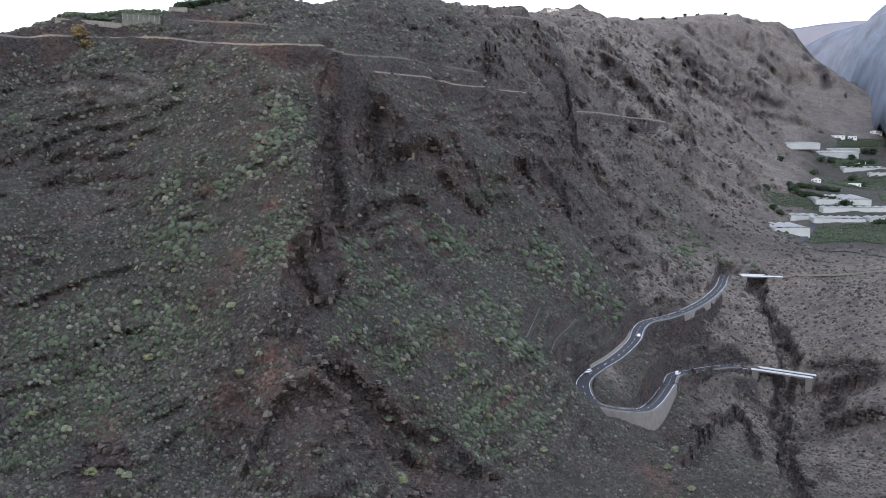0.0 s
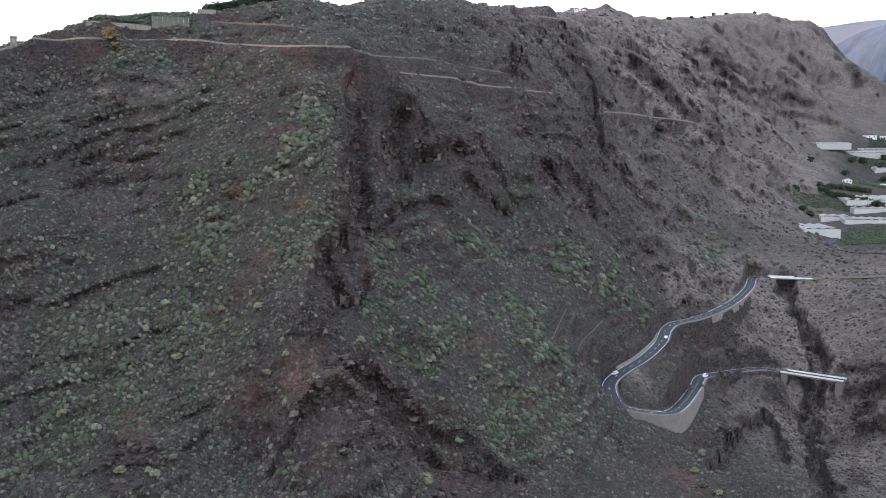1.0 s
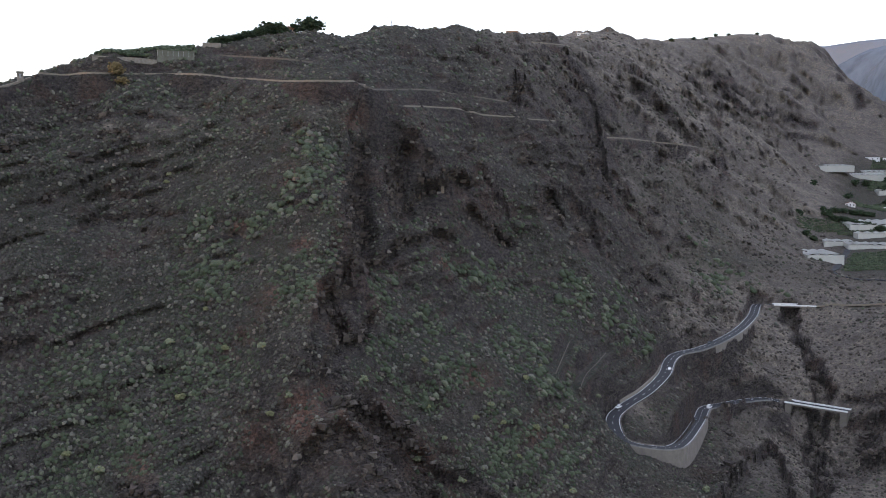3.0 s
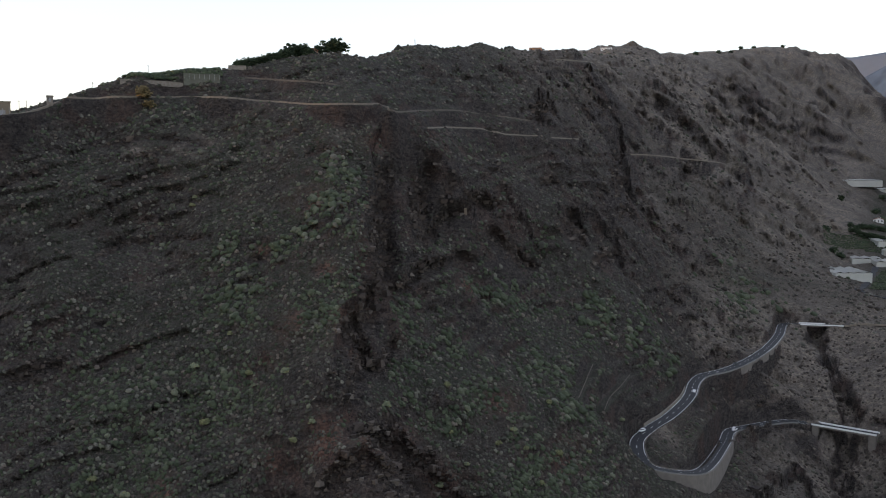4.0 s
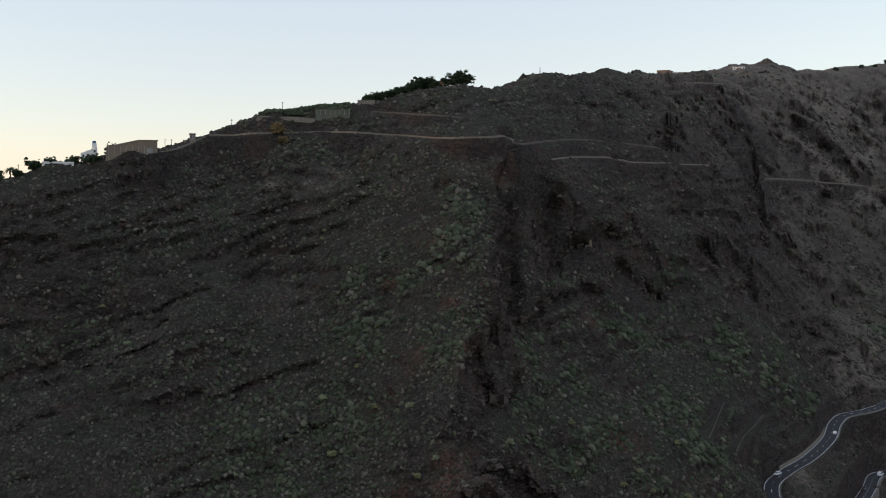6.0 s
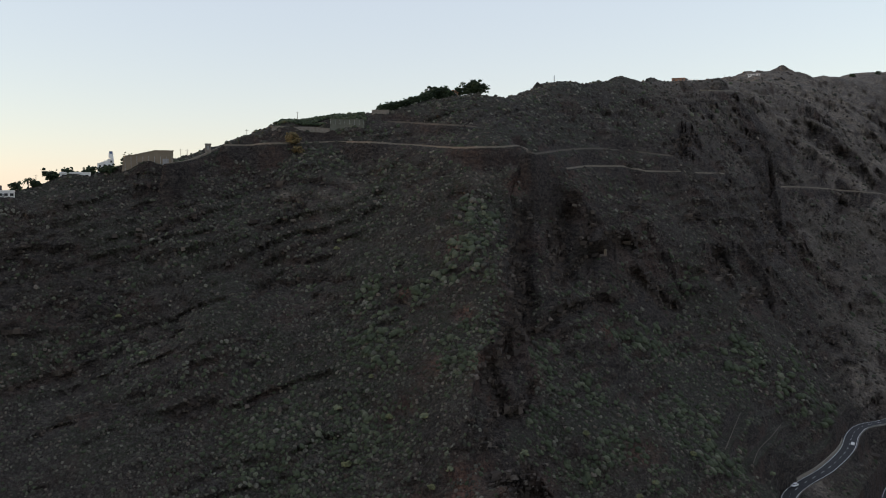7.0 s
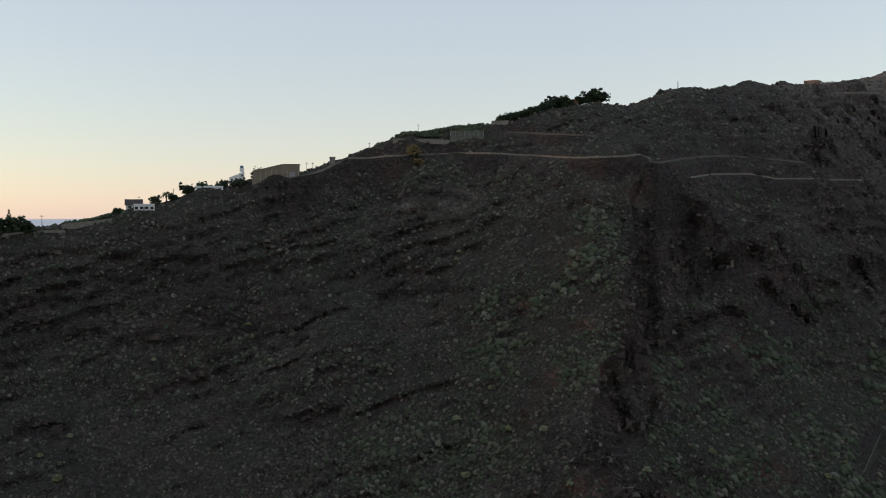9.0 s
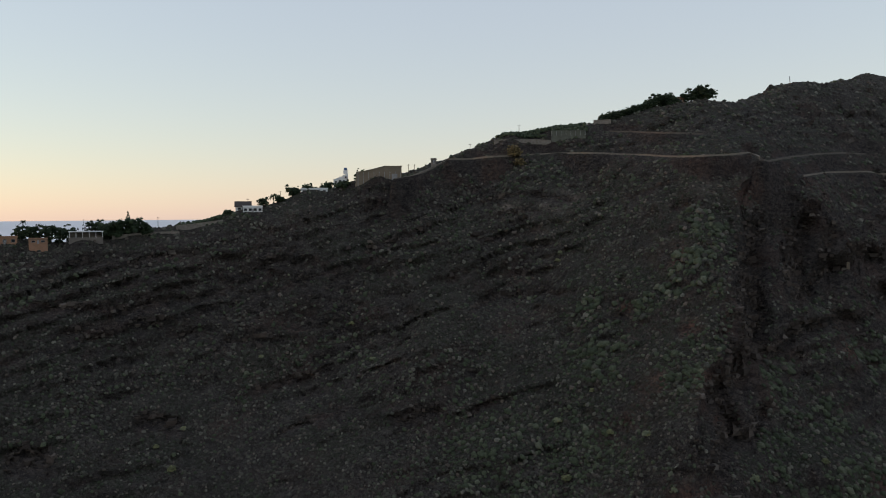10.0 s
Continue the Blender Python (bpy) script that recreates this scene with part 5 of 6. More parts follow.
def greenhouse(x, y, wide, deep, turn, tall=4.0, seed=0):
    z = floor_at(x, y)
    back = floor_at(x - math.sin(radians(turn)) * deep, y + math.cos(radians(turn)) * deep)
    rise = max(-0.05 * deep, min(0.05 * deep, back - z))
    z = z + 0.35 * (back - z - rise)
    g = thing("greenhouse", (x, y, z), turn, "long white plastic-covered greenhouse on the valley floor", "greenhouse", "greenhouses in the valley")
    spans = max(1, round(wide / 9))
    step = wide / spans
    low, high = tall, tall + 1.1
    outline = [(-wide / 2, low)]
    for k in range(spans):
        x0 = -wide / 2 + k * step
        outline += [(x0 + step / 2, high), (x0 + step, low)]
    bm = bmesh.new()
    top = [(bm.verts.new((u, 0, h)), bm.verts.new((u, deep, h + rise))) for u, h in outline]
    for a, b in zip(top, top[1:]):
        bm.faces.new((a[0], b[0], b[1], a[1]))
    bmesh.ops.solidify(bm, geom=bm.faces[:], thickness=0.12)
    part("roof", bm, MAT_FILM, g)
    for name, u0, v0, u1, v1 in (("side_wall", -wide / 2, 0, -wide / 2, deep), ("side_wall", wide / 2, 0, wide / 2, deep), ("end_wall", -wide / 2, 0, wide / 2, 0), ("end_wall", -wide / 2, deep, wide / 2, deep)):
        bm = bmesh.new()
        za, zb = rise * v0 / deep, rise * v1 / deep
        nx, ny = (0.15, 0.0) if u0 == u1 else (0.0, 0.15)
        v = [bm.verts.new(c) for c in ((u0 - nx / 2, v0 - ny / 2, za - 6), (u1 - nx / 2, v1 - ny / 2, zb - 6), (u1 - nx / 2, v1 - ny / 2, zb + low - 0.05), (u0 - nx / 2, v0 - ny / 2, za + low - 0.05))]
        w = [bm.verts.new((q.co.x + nx, q.co.y + ny, q.co.z)) for q in v]
        bm.faces.new(v)
        bm.faces.new(w[::-1])
        for k in range(4):
            bm.faces.new((v[k], w[k], w[(k + 1) % 4], v[(k + 1) % 4]))
        bmesh.ops.recalc_face_normals(bm, faces=bm.faces)
        part(name, bm, MAT_FILM, g)
    for k in range(spans + 1):
        u = -wide / 2 + k * step
        part("post", tube([(u, -0.12, -1), (u, -0.12, low)], [0.07, 0.07], 5), MAT_STEEL, g)
    return g


def crop_field(name, corner, along_x, along_y, rows, tall, label, seed):
    """Rows of a leafy crop on a sloping field; corner and two edges in plan."""
    rng = np.random.RandomState(seed)
    vs, fs, at = [], [], 0
    cx, cy = corner
    for k in range(rows):
        t = (k + 0.5) / rows
        n = int(math.hypot(*along_x) / 1.6)
        s = (np.arange(n) + rng.rand(n) * 0.8) / n
        x = cx + along_x[0] * s + along_y[0] * t + rng.normal(size=n) * 0.3
        y = cy + along_x[1] * s + along_y[1] * t + rng.normal(size=n) * 0.3
        z = ground_z(x, y)
        for i in range(n):
            v, f = DOMES[0][rng.randint(6)]
            vs.append(v * tall * rng.uniform(0.45, 0.75, (1, 3)) + (x[i], y[i], z[i] + tall * 0.35))
            fs.append(f + at)
            at += len(v)
    return stuff(name, np.vstack(vs), np.vstack(fs), MAT_CROP, label, "crops")

BIG_BUSHES = [(13, 343), (4, 343), (8, 348), (2, 339), (-14, 330), (-10, 324), (19, 334), (14, 332), (-3, 318), (41, 373), (47, 353), (40, 334), (27, 355), (-27, 329), (-20, 321), (-17, 335), (-23, 274), (-14, 285), (-13, 281), (-17, 272), (-97, 256), (-108, 261), (-98, 250), (-94, 253), (-103, 302), (-96, 309), (-76, 312), (-91, 317), (-56, 305), (-62, 292), (-68, 288), (-118, 298), (-121, 275), (-133, 277), (-142, 287), (-138, 397), (-138, 392), (92, 367), (106, 387), (96, 361), (96, 347), (101, 342), (32, 402), (4, 376), (62, 422), (24, 381), (-34, 359), (-40, 320), (-19, 349), (-39, 265), (-253, 266), (-255, 253), (-248, 262), (-248, 310), (-219, 339), (-136, 395), (-202, 330), (-242, 248), (-152, 297), (-113, 321), (-103, 333), (-116, 298)]


def big_bush(x, y, seed):
    """A large rounded shrub of many leafy lobes on short stems."""
    rng = np.random.RandomState(seed)
    pale = seed % 3
    root = thing("bush", (x, y, floor_at(x, y) - 0.15), rng.rand() * 360, ("large pale grey-green rounded bush on the slope", "large yellowish-green rounded bush on the slope", "large dull green rounded bush on the slope")[pale], "bush", "large bushes on the slope")
    size = rng.uniform(1.3, 2.1)
    for k in range(4):
        a = 1.57 * k + rng.rand()
        part("stem", tube([(0, 0, -0.3), (0.3 * size * math.cos(a), 0.3 * size * math.sin(a), 0.5 * size)], [0.09, 0.05], 5), MAT_BARK, root)
    d = rng.normal(size=(34, 3))
    d /= np.linalg.norm(d, axis=1)[:, None]
    d[:, 2] = np.abs(d[:, 2]) * 0.9
    v, f = clumps(d * size * rng.uniform(0.5, 0.8, (34, 1)) + (0, 0, 0.35 * size), size * rng.uniform(0.24, 0.40, 34), seed, 12)
    mesh_part("crown", v, f, (MAT_PALE, MAT_LIME, MAT_GREY)[pale], root)


MAT_LIME = leaf_material("yellow_green_leaves", ((0.0, (0.12, 0.13, 0.065)), (1.0, (0.20, 0.20, 0.10))))
for k, (x, y) in enumerate(BIG_BUSHES):
    big_bush(x, y, 1000 + k)


# ---- road: centre dashes, parapets, retaining walls, bridges ----
def road_index(x, y):
    return int(np.argmin(np.hypot(ROAD_LINE[:, 0] - x, ROAD_LINE[:, 1] - y)))


for k in range(2, len(ROAD_LINE) - 3, 3):
    part("centre_dash", ribbon(ROAD_LINE[k:k + 2], 0.09, -0.09, 0.116, 0.02), MAT_PAINT, road, "white centre dash" if k == 2 else "")


def road_wall(name, i0, i1, offset, top, thick, mat, label, deep):
    """A wall beside the road; deep: it goes down to the slope below."""
    seg = ROAD_LINE[i0:i1]
    t = np.gradient(seg[:, :2], axis=0)
    t /= np.linalg.norm(t, axis=1)[:, None]
    side = np.stack([-t[:, 1], t[:, 0]], 1)
    sign = 1 if offset > 0 else -1
    bm = bmesh.new()
    rows = []
    foot = seg[:, :2] + side * (offset + sign * 3.2)
    low = np.minimum(ground_z(foot[:, 0].copy(), foot[:, 1].copy()) - 0.8, seg[:, 2] - 0.6) if deep else seg[:, 2] - 0.5
    if deep:
        low = np.array([max(low[max(0, k - 4):k + 5].min(), seg[k, 2] - deep) for k in range(len(low))])
        low = np.convolve(np.pad(low, 3, mode="edge"), np.ones(7) / 7, mode="valid")
    for p, s, lo in zip(seg, side, low):
        a, b = p[:2] + s * offset, p[:2] + s * (offset + sign * thick)
        spread = b + s * sign * 0.10 * max(0, p[2] - lo) * (1 if deep else 0)
        rows.append([bm.verts.new((*a, p[2] + top)), bm.verts.new((*b, p[2] + top)), bm.verts.new((*spread, lo)), bm.verts.new((*a, lo))])
    for u, v in zip(rows, rows[1:]):
        for k in range(4):
            bm.faces.new((u[k], v[k], v[(k + 1) % 4], u[(k + 1) % 4]))
    bm.faces.new(rows[0])
    bm.faces.new(rows[-1][::-1])
    bmesh.ops.recalc_face_normals(bm, faces=bm.faces)
    return tagged(part(name, bm, mat), label, "wall")


bend0, bend1 = road_index(72, 411), road_index(141, 524)
road_wall("retaining_wall", bend0, bend1, -3.95, -0.05, 0.5, MAT_CONCRETE, "tall buff concrete retaining wall under the hairpin bend", 13)
road_wall("parapet", bend0 - 6, len(ROAD_LINE) - 3, -3.75, 0.5, 0.22, MAT_PARAPET, "low white parapet along the outer road edge", 0)
road_wall("parapet", 0, road_index(108, 489), 3.75, 0.5, 0.22, MAT_PARAPET, "low white parapet along the valley side of the road", 0)
road_wall("retaining_wall", road_index(216, 675), road_index(150, 560), 3.95, -0.05, 0.5, MAT_CONCRETE, "buff concrete retaining wall below the upper road", 4.5)
road_wall("parapet", road_index(80, 445), road_index(99, 421), 3.75, 0.55, 0.35, MAT_CONCRETE, "low kerb wall on the inside of the bend", 0)
road_wall("cut_wall", road_index(112, 505), road_index(78, 442), -3.75, 1.6, 0.5, MAT_STONE, "rough stone wall at the foot of the road cutting", 0)


def bridge(a, b, wide, label, tall):
    """A road bridge between two ends: deck, parapets, abutments."""
    a, b = Vector(a), Vector(b)
    mid, d = (a + b) / 2, b - a
    turn = math.degrees(math.atan2(d.y, d.x))
    n = d.length
    br = thing("bridge", mid, turn, label, "bridge")
    part("deck", boxes(((0, 0, -0.9), (n, wide, 0.9), 0.03)), MAT_CONCRETE, br)
    part("carriageway", boxes(((0, 0, 0.004), (n, wide - 1.2, 0.06))), MAT_ASPHALT, br, "dark asphalt carriageway")
    for s in (-1, 1):
        part("parapet", boxes(((0, s * (wide / 2 - 0.2), -0.02), (n + 1, 0.4, 1.0), 0.04)), MAT_PLASTER, br, "white parapet")
    for s in (-1, 1):
        part("abutment", boxes(((s * (n / 2 - 2.0), 0, -tall), (4.0, wide, tall - 0.9))), MAT_CONCRETE, br)
    return br


bridge((204, 563, 160.9), (234, 541, 160.6), 8.0, "concrete road bridge with white parapets over the gorge", 16)
bridge((238, 694, 203.6), (268, 689, 204.2), 8.0, "concrete road bridge over the upper gorge", 13)
FAR_ROAD = along([(268, 689, 204.2), (290, 690, 205.2), (320, 688, 206.8), (352, 692, 209.6), (400, 700, 214)], 4)
FAR_ROAD[:, 2] = np.maximum(FAR_ROAD[:, 2], ground_z(FAR_ROAD[:, 0].copy(), FAR_ROAD[:, 1].copy()) + 0.1)
far_road = tagged(part("road", ribbon(FAR_ROAD, 3.5, -3.5, 0.1, 0.8), MAT_ASPHALT), "grey asphalt road across the valley floor", "road", kind="structure")
tagged(part("parapet", ribbon(FAR_ROAD, -3.4, -3.8, 0.9, 1.6), MAT_CANAL), "pale wall along the valley road", "wall")
LANE = along([(378, 893, 0), (350, 840, 0), (325, 790, 0), (309, 762, 0), (323, 750, 0), (371, 729, 0), (430, 720, 0)], 4)
LANE[:, 2] = ground_z(LANE[:, 0].copy(), LANE[:, 1].copy())
tagged(part("lane", ribbon(LANE, 3.0, -3.0, 0.35, 1.0), MAT_ASPHALT), "narrow asphalt lane beside the fields", "road", kind="structure")


def car(x, y, paint, label, van=False, flip=False, shift=1.7):
    """A parked car on the road by the nearest point of its line."""
    k = min(max(road_index(x, y), 1), len(ROAD_LINE) - 2)
    t = ROAD_LINE[k + 1] - ROAD_LINE[k - 1]
    side = Vector((-t[1], t[0], 0)).normalized() * (shift if flip else -shift)
    p = Vector(ROAD_LINE[k]) + side + Vector((0, 0, 0.12))
    turn = math.degrees(math.atan2(t[1], t[0])) + (180 if flip else 0)
    c = thing("van" if van else "car", p, turn, label, "van" if van else "car", "vehicles on the road")
    long, wide, hood, roof = (5.2, 1.95, 1.15, 2.2) if van else (4.3, 1.78, 0.92, 1.46)
    body = prism([(-long / 2, 0.35), (long / 2, 0.35), (long / 2 + 0.05, 0.62), (long / 2 - 0.1, hood * 0.88), (long * 0.22, hood), (-long / 2 + 0.05, hood), (-long / 2 - 0.03, 0.6)], -wide / 2, wide / 2)
    bmesh.ops.bevel(body, geom=body.edges[:], offset=0.06, segments=1, affect="EDGES")
    part("body", body, paint, c)
    back = -long / 2 + 0.1 if van else -long / 2 + 0.35
    cabin = part("cabin", prism([(back, hood - 0.01), (long * 0.25, hood - 0.01), (long * 0.10, roof), (back + 0.35, roof)], -wide * 0.44, wide * 0.44), paint, c)
    part("windscreen", prism([(long * 0.255, hood + 0.06), (long * 0.125, roof - 0.1), (long * 0.135, roof - 0.1), (long * 0.27, hood + 0.06)], -wide * 0.40, wide * 0.40), MAT_PANE, cabin)
    for s in (-1, 1):
        part("side_window", prism([(back + 0.35, hood + 0.08), (long * 0.2, hood + 0.08), (long * 0.09, roof - 0.12), (back + 0.5, roof - 0.12)], s * wide * 0.445 - 0.01, s * wide * 0.445 + 0.01), MAT_PANE, cabin)
        part("headlight", boxes(((long / 2 + 0.01, s * wide * 0.36, 0.62), (0.1, 0.32, 0.16), 0.02)), MAT_LAMP, c)
        part("tail_light", boxes(((-long / 2 - 0.01, s * wide * 0.38, 0.66), (0.08, 0.25, 0.2), 0.02)), MAT_CAR_RED, c)
        for u in (-0.31, 0.31):
            w = part("wheel", tube([(u * long, s * (wide / 2 - 0.2), 0.33), (u * long, s * (wide / 2 + 0.01), 0.33)], [0.33, 0.33], 12), MAT_TYRE, c)
            part("rim", tube([(u * long, s * (wide / 2 - 0.1), 0.33), (u * long, s * (wide / 2 + 0.025), 0.33)], [0.2, 0.18], 8), MAT_STEEL, w)
    return c


car(77, 440, MAT_CAR_WHITE, "white car on the road above the hairpin")
car(112, 500, MAT_CAR_WHITE, "white hatchback on the mountain road", flip=True)
car(143, 526, MAT_CAR_WHITE, "white van on the lower road", van=True)
car(155, 566, MAT_CAR_GREY, "dark grey car beside the road parapet")
car(128, 490, MAT_CAR_GREY, "dark grey car on the lower road", flip=True)


# ---- valley floor: greenhouses, fields, farm houses, trees ----
for k, (x, y, w, d, turn) in enumerate(((516, 1309, 90, 26, 8), (590, 1345, 88, 40, 4), (647, 1406, 62, 26, 8), (599, 1252, 58, 18, -6), (612, 1222, 40, 8, -4), (436, 956, 58, 52, -6), (376, 910, 28, 16, -12), (440, 929, 76, 10, 2), (402, 887, 50, 19, -8), (452, 881, 44, 18, -3), (322, 806, 34, 34, 6))):
    greenhouse(x, y, w, d, turn, 3.2 if k != 10 else 4.5, k)
crop_field("crop_rows", (322, 772), (90, 6), (52, 100), 17, 1.9, "green rows of bananas on the valley floor", 1)
crop_field("crop_rows", (352, 962), (44, -6), (14, 44), 10, 1.8, "green rows of a terraced field", 2)
crop_field("crop_rows", (388, 942), (40, -12), (16, 50), 9, 1.8, "dark green rows beside the greenhouses", 3)
crop_field("crop_rows", (470, 1090), (110, 40), (40, 110), 14, 2.2, "green plots on the far valley floor", 4)
crop_field("crop_rows", (500, 1000), (120, 30), (30, 70), 12, 2.0, "green plots below the farm houses", 5)
crop_field("crop_rows", (560, 1270), (70, 10), (30, 60), 9, 2.2, "dull green plots around the far farm houses", 6)
crop_field("crop_rows", (640, 1440), (90, 20), (30, 60), 9, 2.4, "dull green plots far up the valley", 7)
rng = np.random.RandomState(77)
row = []
for k in range(13):
    row.append((402 + 5.3 * k + rng.normal() * 1.2, 1022 + 1.4 * k + rng.normal() * 2, rng.uniform(4.5, 6.5), rng.uniform(6, 8)))
for k in range(16):
    row.append((400 + 2.6 * k + rng.normal(), 1006 - 3.9 * k + rng.normal() * 2, rng.uniform(5, 7), rng.uniform(6, 8.5)))
row += [(441, 1155, 8, 8), (350, 931, 7, 8), (356, 926, 6, 8), (370, 1009, 6, 8), (582, 1269, 9, 11), (594, 1263, 8, 10), (670, 1404, 9, 12), (684, 1408, 10, 12), (568, 1293, 9, 10), (552, 1290, 8, 9), (432, 868, 6, 8), (440, 866, 6, 8), (561, 1208, 8, 10), (610, 1290, 9, 11), (630, 1300, 8, 11), (548, 1150, 7, 9), (640, 1240, 9, 11), (500, 1190, 8, 9), (620, 1340, 9, 10)]
cypress_row(row)
for x, y, w, d, t, lab, wall, roof, gab in ((457, 1079, 11, 8, 3.4, "white farm house with red tiled roof", MAT_PLASTER, MAT_TILE, 2.0), (537, 1148, 15, 7, 3.0, "low white farm house among trees", MAT_PLASTER, MAT_PLASTER, 0), (616, 1297, 9, 8, 4.5, "white two-storey farm house", MAT_PLASTER, MAT_TILE, 1.6), (664, 1490, 22, 9, 3.5, "long white farm building", MAT_PLASTER, MAT_PLASTER, 0), (690, 1494, 14, 9, 4.0, "white farm building with flat roof", MAT_PLASTER, MAT_PLASTER, 0), (767, 1570, 20, 10, 4.0, "white house far up the valley", MAT_PLASTER, MAT_TILE, 1.5), (602, 1280, 8, 6, 3.2, "small white shed with red roof", MAT_PLASTER, MAT_TILE, 1.2)):
    low_house((x, y, floor_at(x, y)), w, d, t, lab, wall, roof, gab)

# ---- the ridge above the sea: houses, palms, poles, terraces ----
white_tower_house((-264, 400, 339.6))
low_house((-272.0, 386.5, 336.4), 14.0, 6, 2.4, "low white annex with flat terrace roof", MAT_PLASTER, MAT_PLASTER, 0, 4)
covered_reservoir((-243.5, 405.5, 343.4))
low_house((-294.5, 355.5, 327.2), 7.6, 6.5, 2.6, "white house with dark gabled roof", MAT_PLASTER, MAT_ROOF, 2.3, 2, eaves=True)
low_house((-287.5, 354.5, 326.4), 9.6, 6.0, 3.0, "white flat-roofed house with a row of windows", MAT_PLASTER, MAT_PLASTER, 0, 4)
low_house((-222.5, 429.5, 352.6), 3.0, 3.0, 2.5, "small square stone hut", MAT_STONE, MAT_CONCRETE, 0, 1, name="hut")
low_house((-361, 268, 312.6), 10.5, 5.0, 3.2, "orange-rendered low house at the cliff edge", MAT_BRICK, MAT_BRICK, 0, 3)
low_house((-350.5, 277.5, 312.8), 8.0, 4.0, 2.0, "low orange-rendered outbuilding at the cliff edge", MAT_BRICK, MAT_CONCRETE, 0, 2)
low_house((-111.6, 533.5, 389.4), 6.0, 5.0, 2.8, "small house with red tiled roof among trees", MAT_BRICK, MAT_TILE, 1.3, 2)

pavilion = thing("pavilion", (-337.5, 293.5, 315.2), facing(-337.5, 293.5), "open white flat-roofed pavilion with slim posts", "pavilion")
part("roof", boxes(((0, 0, 2.7), (15.4, 7, 0.45), 0.04)), MAT_PLASTER, pavilion)
part("back_wall", boxes(((0, 3.0, -3.0), (14.6, 0.3, 5.7))), MAT_CONCRETE, pavilion)
part("floor_slab", boxes(((0, 0, -3.0), (15.0, 6.6, 3.2))), MAT_CONCRETE, pavilion)
for k in range(6):
    part("post", boxes(((-7.2 + 2.88 * k, -3.1, 0.2), (0.25, 0.25, 2.5))), MAT_PLASTER, pavilion)


def ridge_tree(x, y, tall, wide, seed, shape="round", label="dark leafy tree on the ridge", leaf=None):
    return tree((x, y, floor_at(x, y) - 0.2), tall, wide, seed, label, leaf, "trees on the ridge", shape)


for k, (x, y, t, w) in enumerate(((-370, 268, 8, 7), (-362, 277, 6.5, 6), (-358, 281, 8.5, 6.5), (-354, 285, 9, 7), (-350, 289, 9.5, 7), (-346, 293, 8, 6), (-341, 300, 9.5, 5), (-336, 304, 8.5, 9), (-331, 307, 8.5, 10), (-326, 313, 7, 9), (-322, 316, 5, 6))):
    ridge_tree(x, y, t, w, 600 + k)
ridge_tree(-328.5, 311, 11.5, 5.5, 620, "cone", "pointed dark conifer on the ridge")
ridge_tree(-343, 297, 10.5, 2.6, 621, "cone", "slim dark cypress on the ridge")
palm((-364, 279.5, floor_at(-364, 279.5)), 8.5, 2.1, 630)
palm((-286, 370, floor_at(-286, 370)), 4.2, 4.0, 631, "bushy palm beside the white house")
palm((-302, 353, floor_at(-302, 353)), 2.2, 3.2, 632, "short wide palm beside the terrace")
palm((-116, 535, floor_at(-116, 535)), 8.5, 2.2, 633)
palm((-106, 538, floor_at(-106, 538)), 8.5, 2.0, 634)
for k, (x, y, t, w) in enumerate(((-290, 366, 4.5, 5), (-279, 378, 4.0, 7), (-275, 385, 3.2, 5), (-270, 397, 4.6, 5), (-268, 390, 2.8, 4), (-262, 394, 2.5, 4), (-257, 392, 3.4, 6), (-250, 399, 3.8, 7), (-235, 408, 2.6, 4), (-298, 348, 2.5, 4), (-283, 371, 3.0, 5), (-276, 392, 3.4, 4))):
    ridge_tree(x, y, t, w, 650 + k, label="rounded dark garden bush on the ridge")
for k, (x, y, t, w) in enumerate(((-126, 524, 6.5, 7), (-122, 528, 9.0, 8), (-118, 531, 8.5, 7), (-115, 528, 7, 6), (-108, 534, 6, 5), (-103, 536, 7.5, 7), (-99, 536, 9.5, 8), (-95, 537, 8, 7), (-112, 530, 4.5, 5))):
    ridge_tree(x, y, t, w, 680 + k)
for k in range(12):
    x, y = -146 + 2.1 * k, 494 + 2.4 * k
    ridge_tree(x, y, 4.6 - 0.1 * (k % 3), 5.0, 700 + k, label="clipped dark hedge tree above the terraces")
tree((-181, 445, floor_at(-181, 445) - 0.3), 7.0, 7.5, 730, "small tree with yellowed leaves above the ledges", MAT_YELLOW)
tree((-177, 442, floor_at(-177, 442) - 0.3), 4.0, 5.0, 731, "small yellowed bush above the ledges", MAT_YELLOW)
for x, y, t in ((-319, 321, 7.5), (-295, 360, 6), (-284, 373, 5.5), (-272, 398, 4.5), (-232, 418, 6), (-230, 421, 5.5), (-208, 446, 6.5), (-211, 442, 3.5), (-187, 467, 6), (-313, 330, 4)):
    pole((x, y, floor_at(x, y)), t)
mast((-64, 690, floor_at(-64, 690)), 7)
mast((148, 1290, floor_at(148, 1290)), 20)
pole((105, 1160, floor_at(105, 1160)), 9)
low_house((40, 940, floor_at(40, 940)), 13, 8, 3.2, "pinkish house on the far crest", MAT_BRICK, MAT_CONCRETE, 0, 3)
low_house((57, 985, floor_at(57, 985)), 12, 8, 3.0, "pale flat house on the far crest", MAT_PLASTER, MAT_CONCRETE, 0, 3)
low_house((160, 1320, floor_at(160, 1320)), 16, 8, 3.2, "pale flat building beside the mast", MAT_PLASTER, MAT_CONCRETE, 0, 4)
for k, (x, y) in enumerate(((395, 1800), (470, 1930), (560, 2090), (600, 2130), (520, 2020), (660, 2110))):
    tree((x, y, floor_at(x, y) - 1), 8, 9, 760 + k, "dark far tree on the crest", group="trees on the far crest")

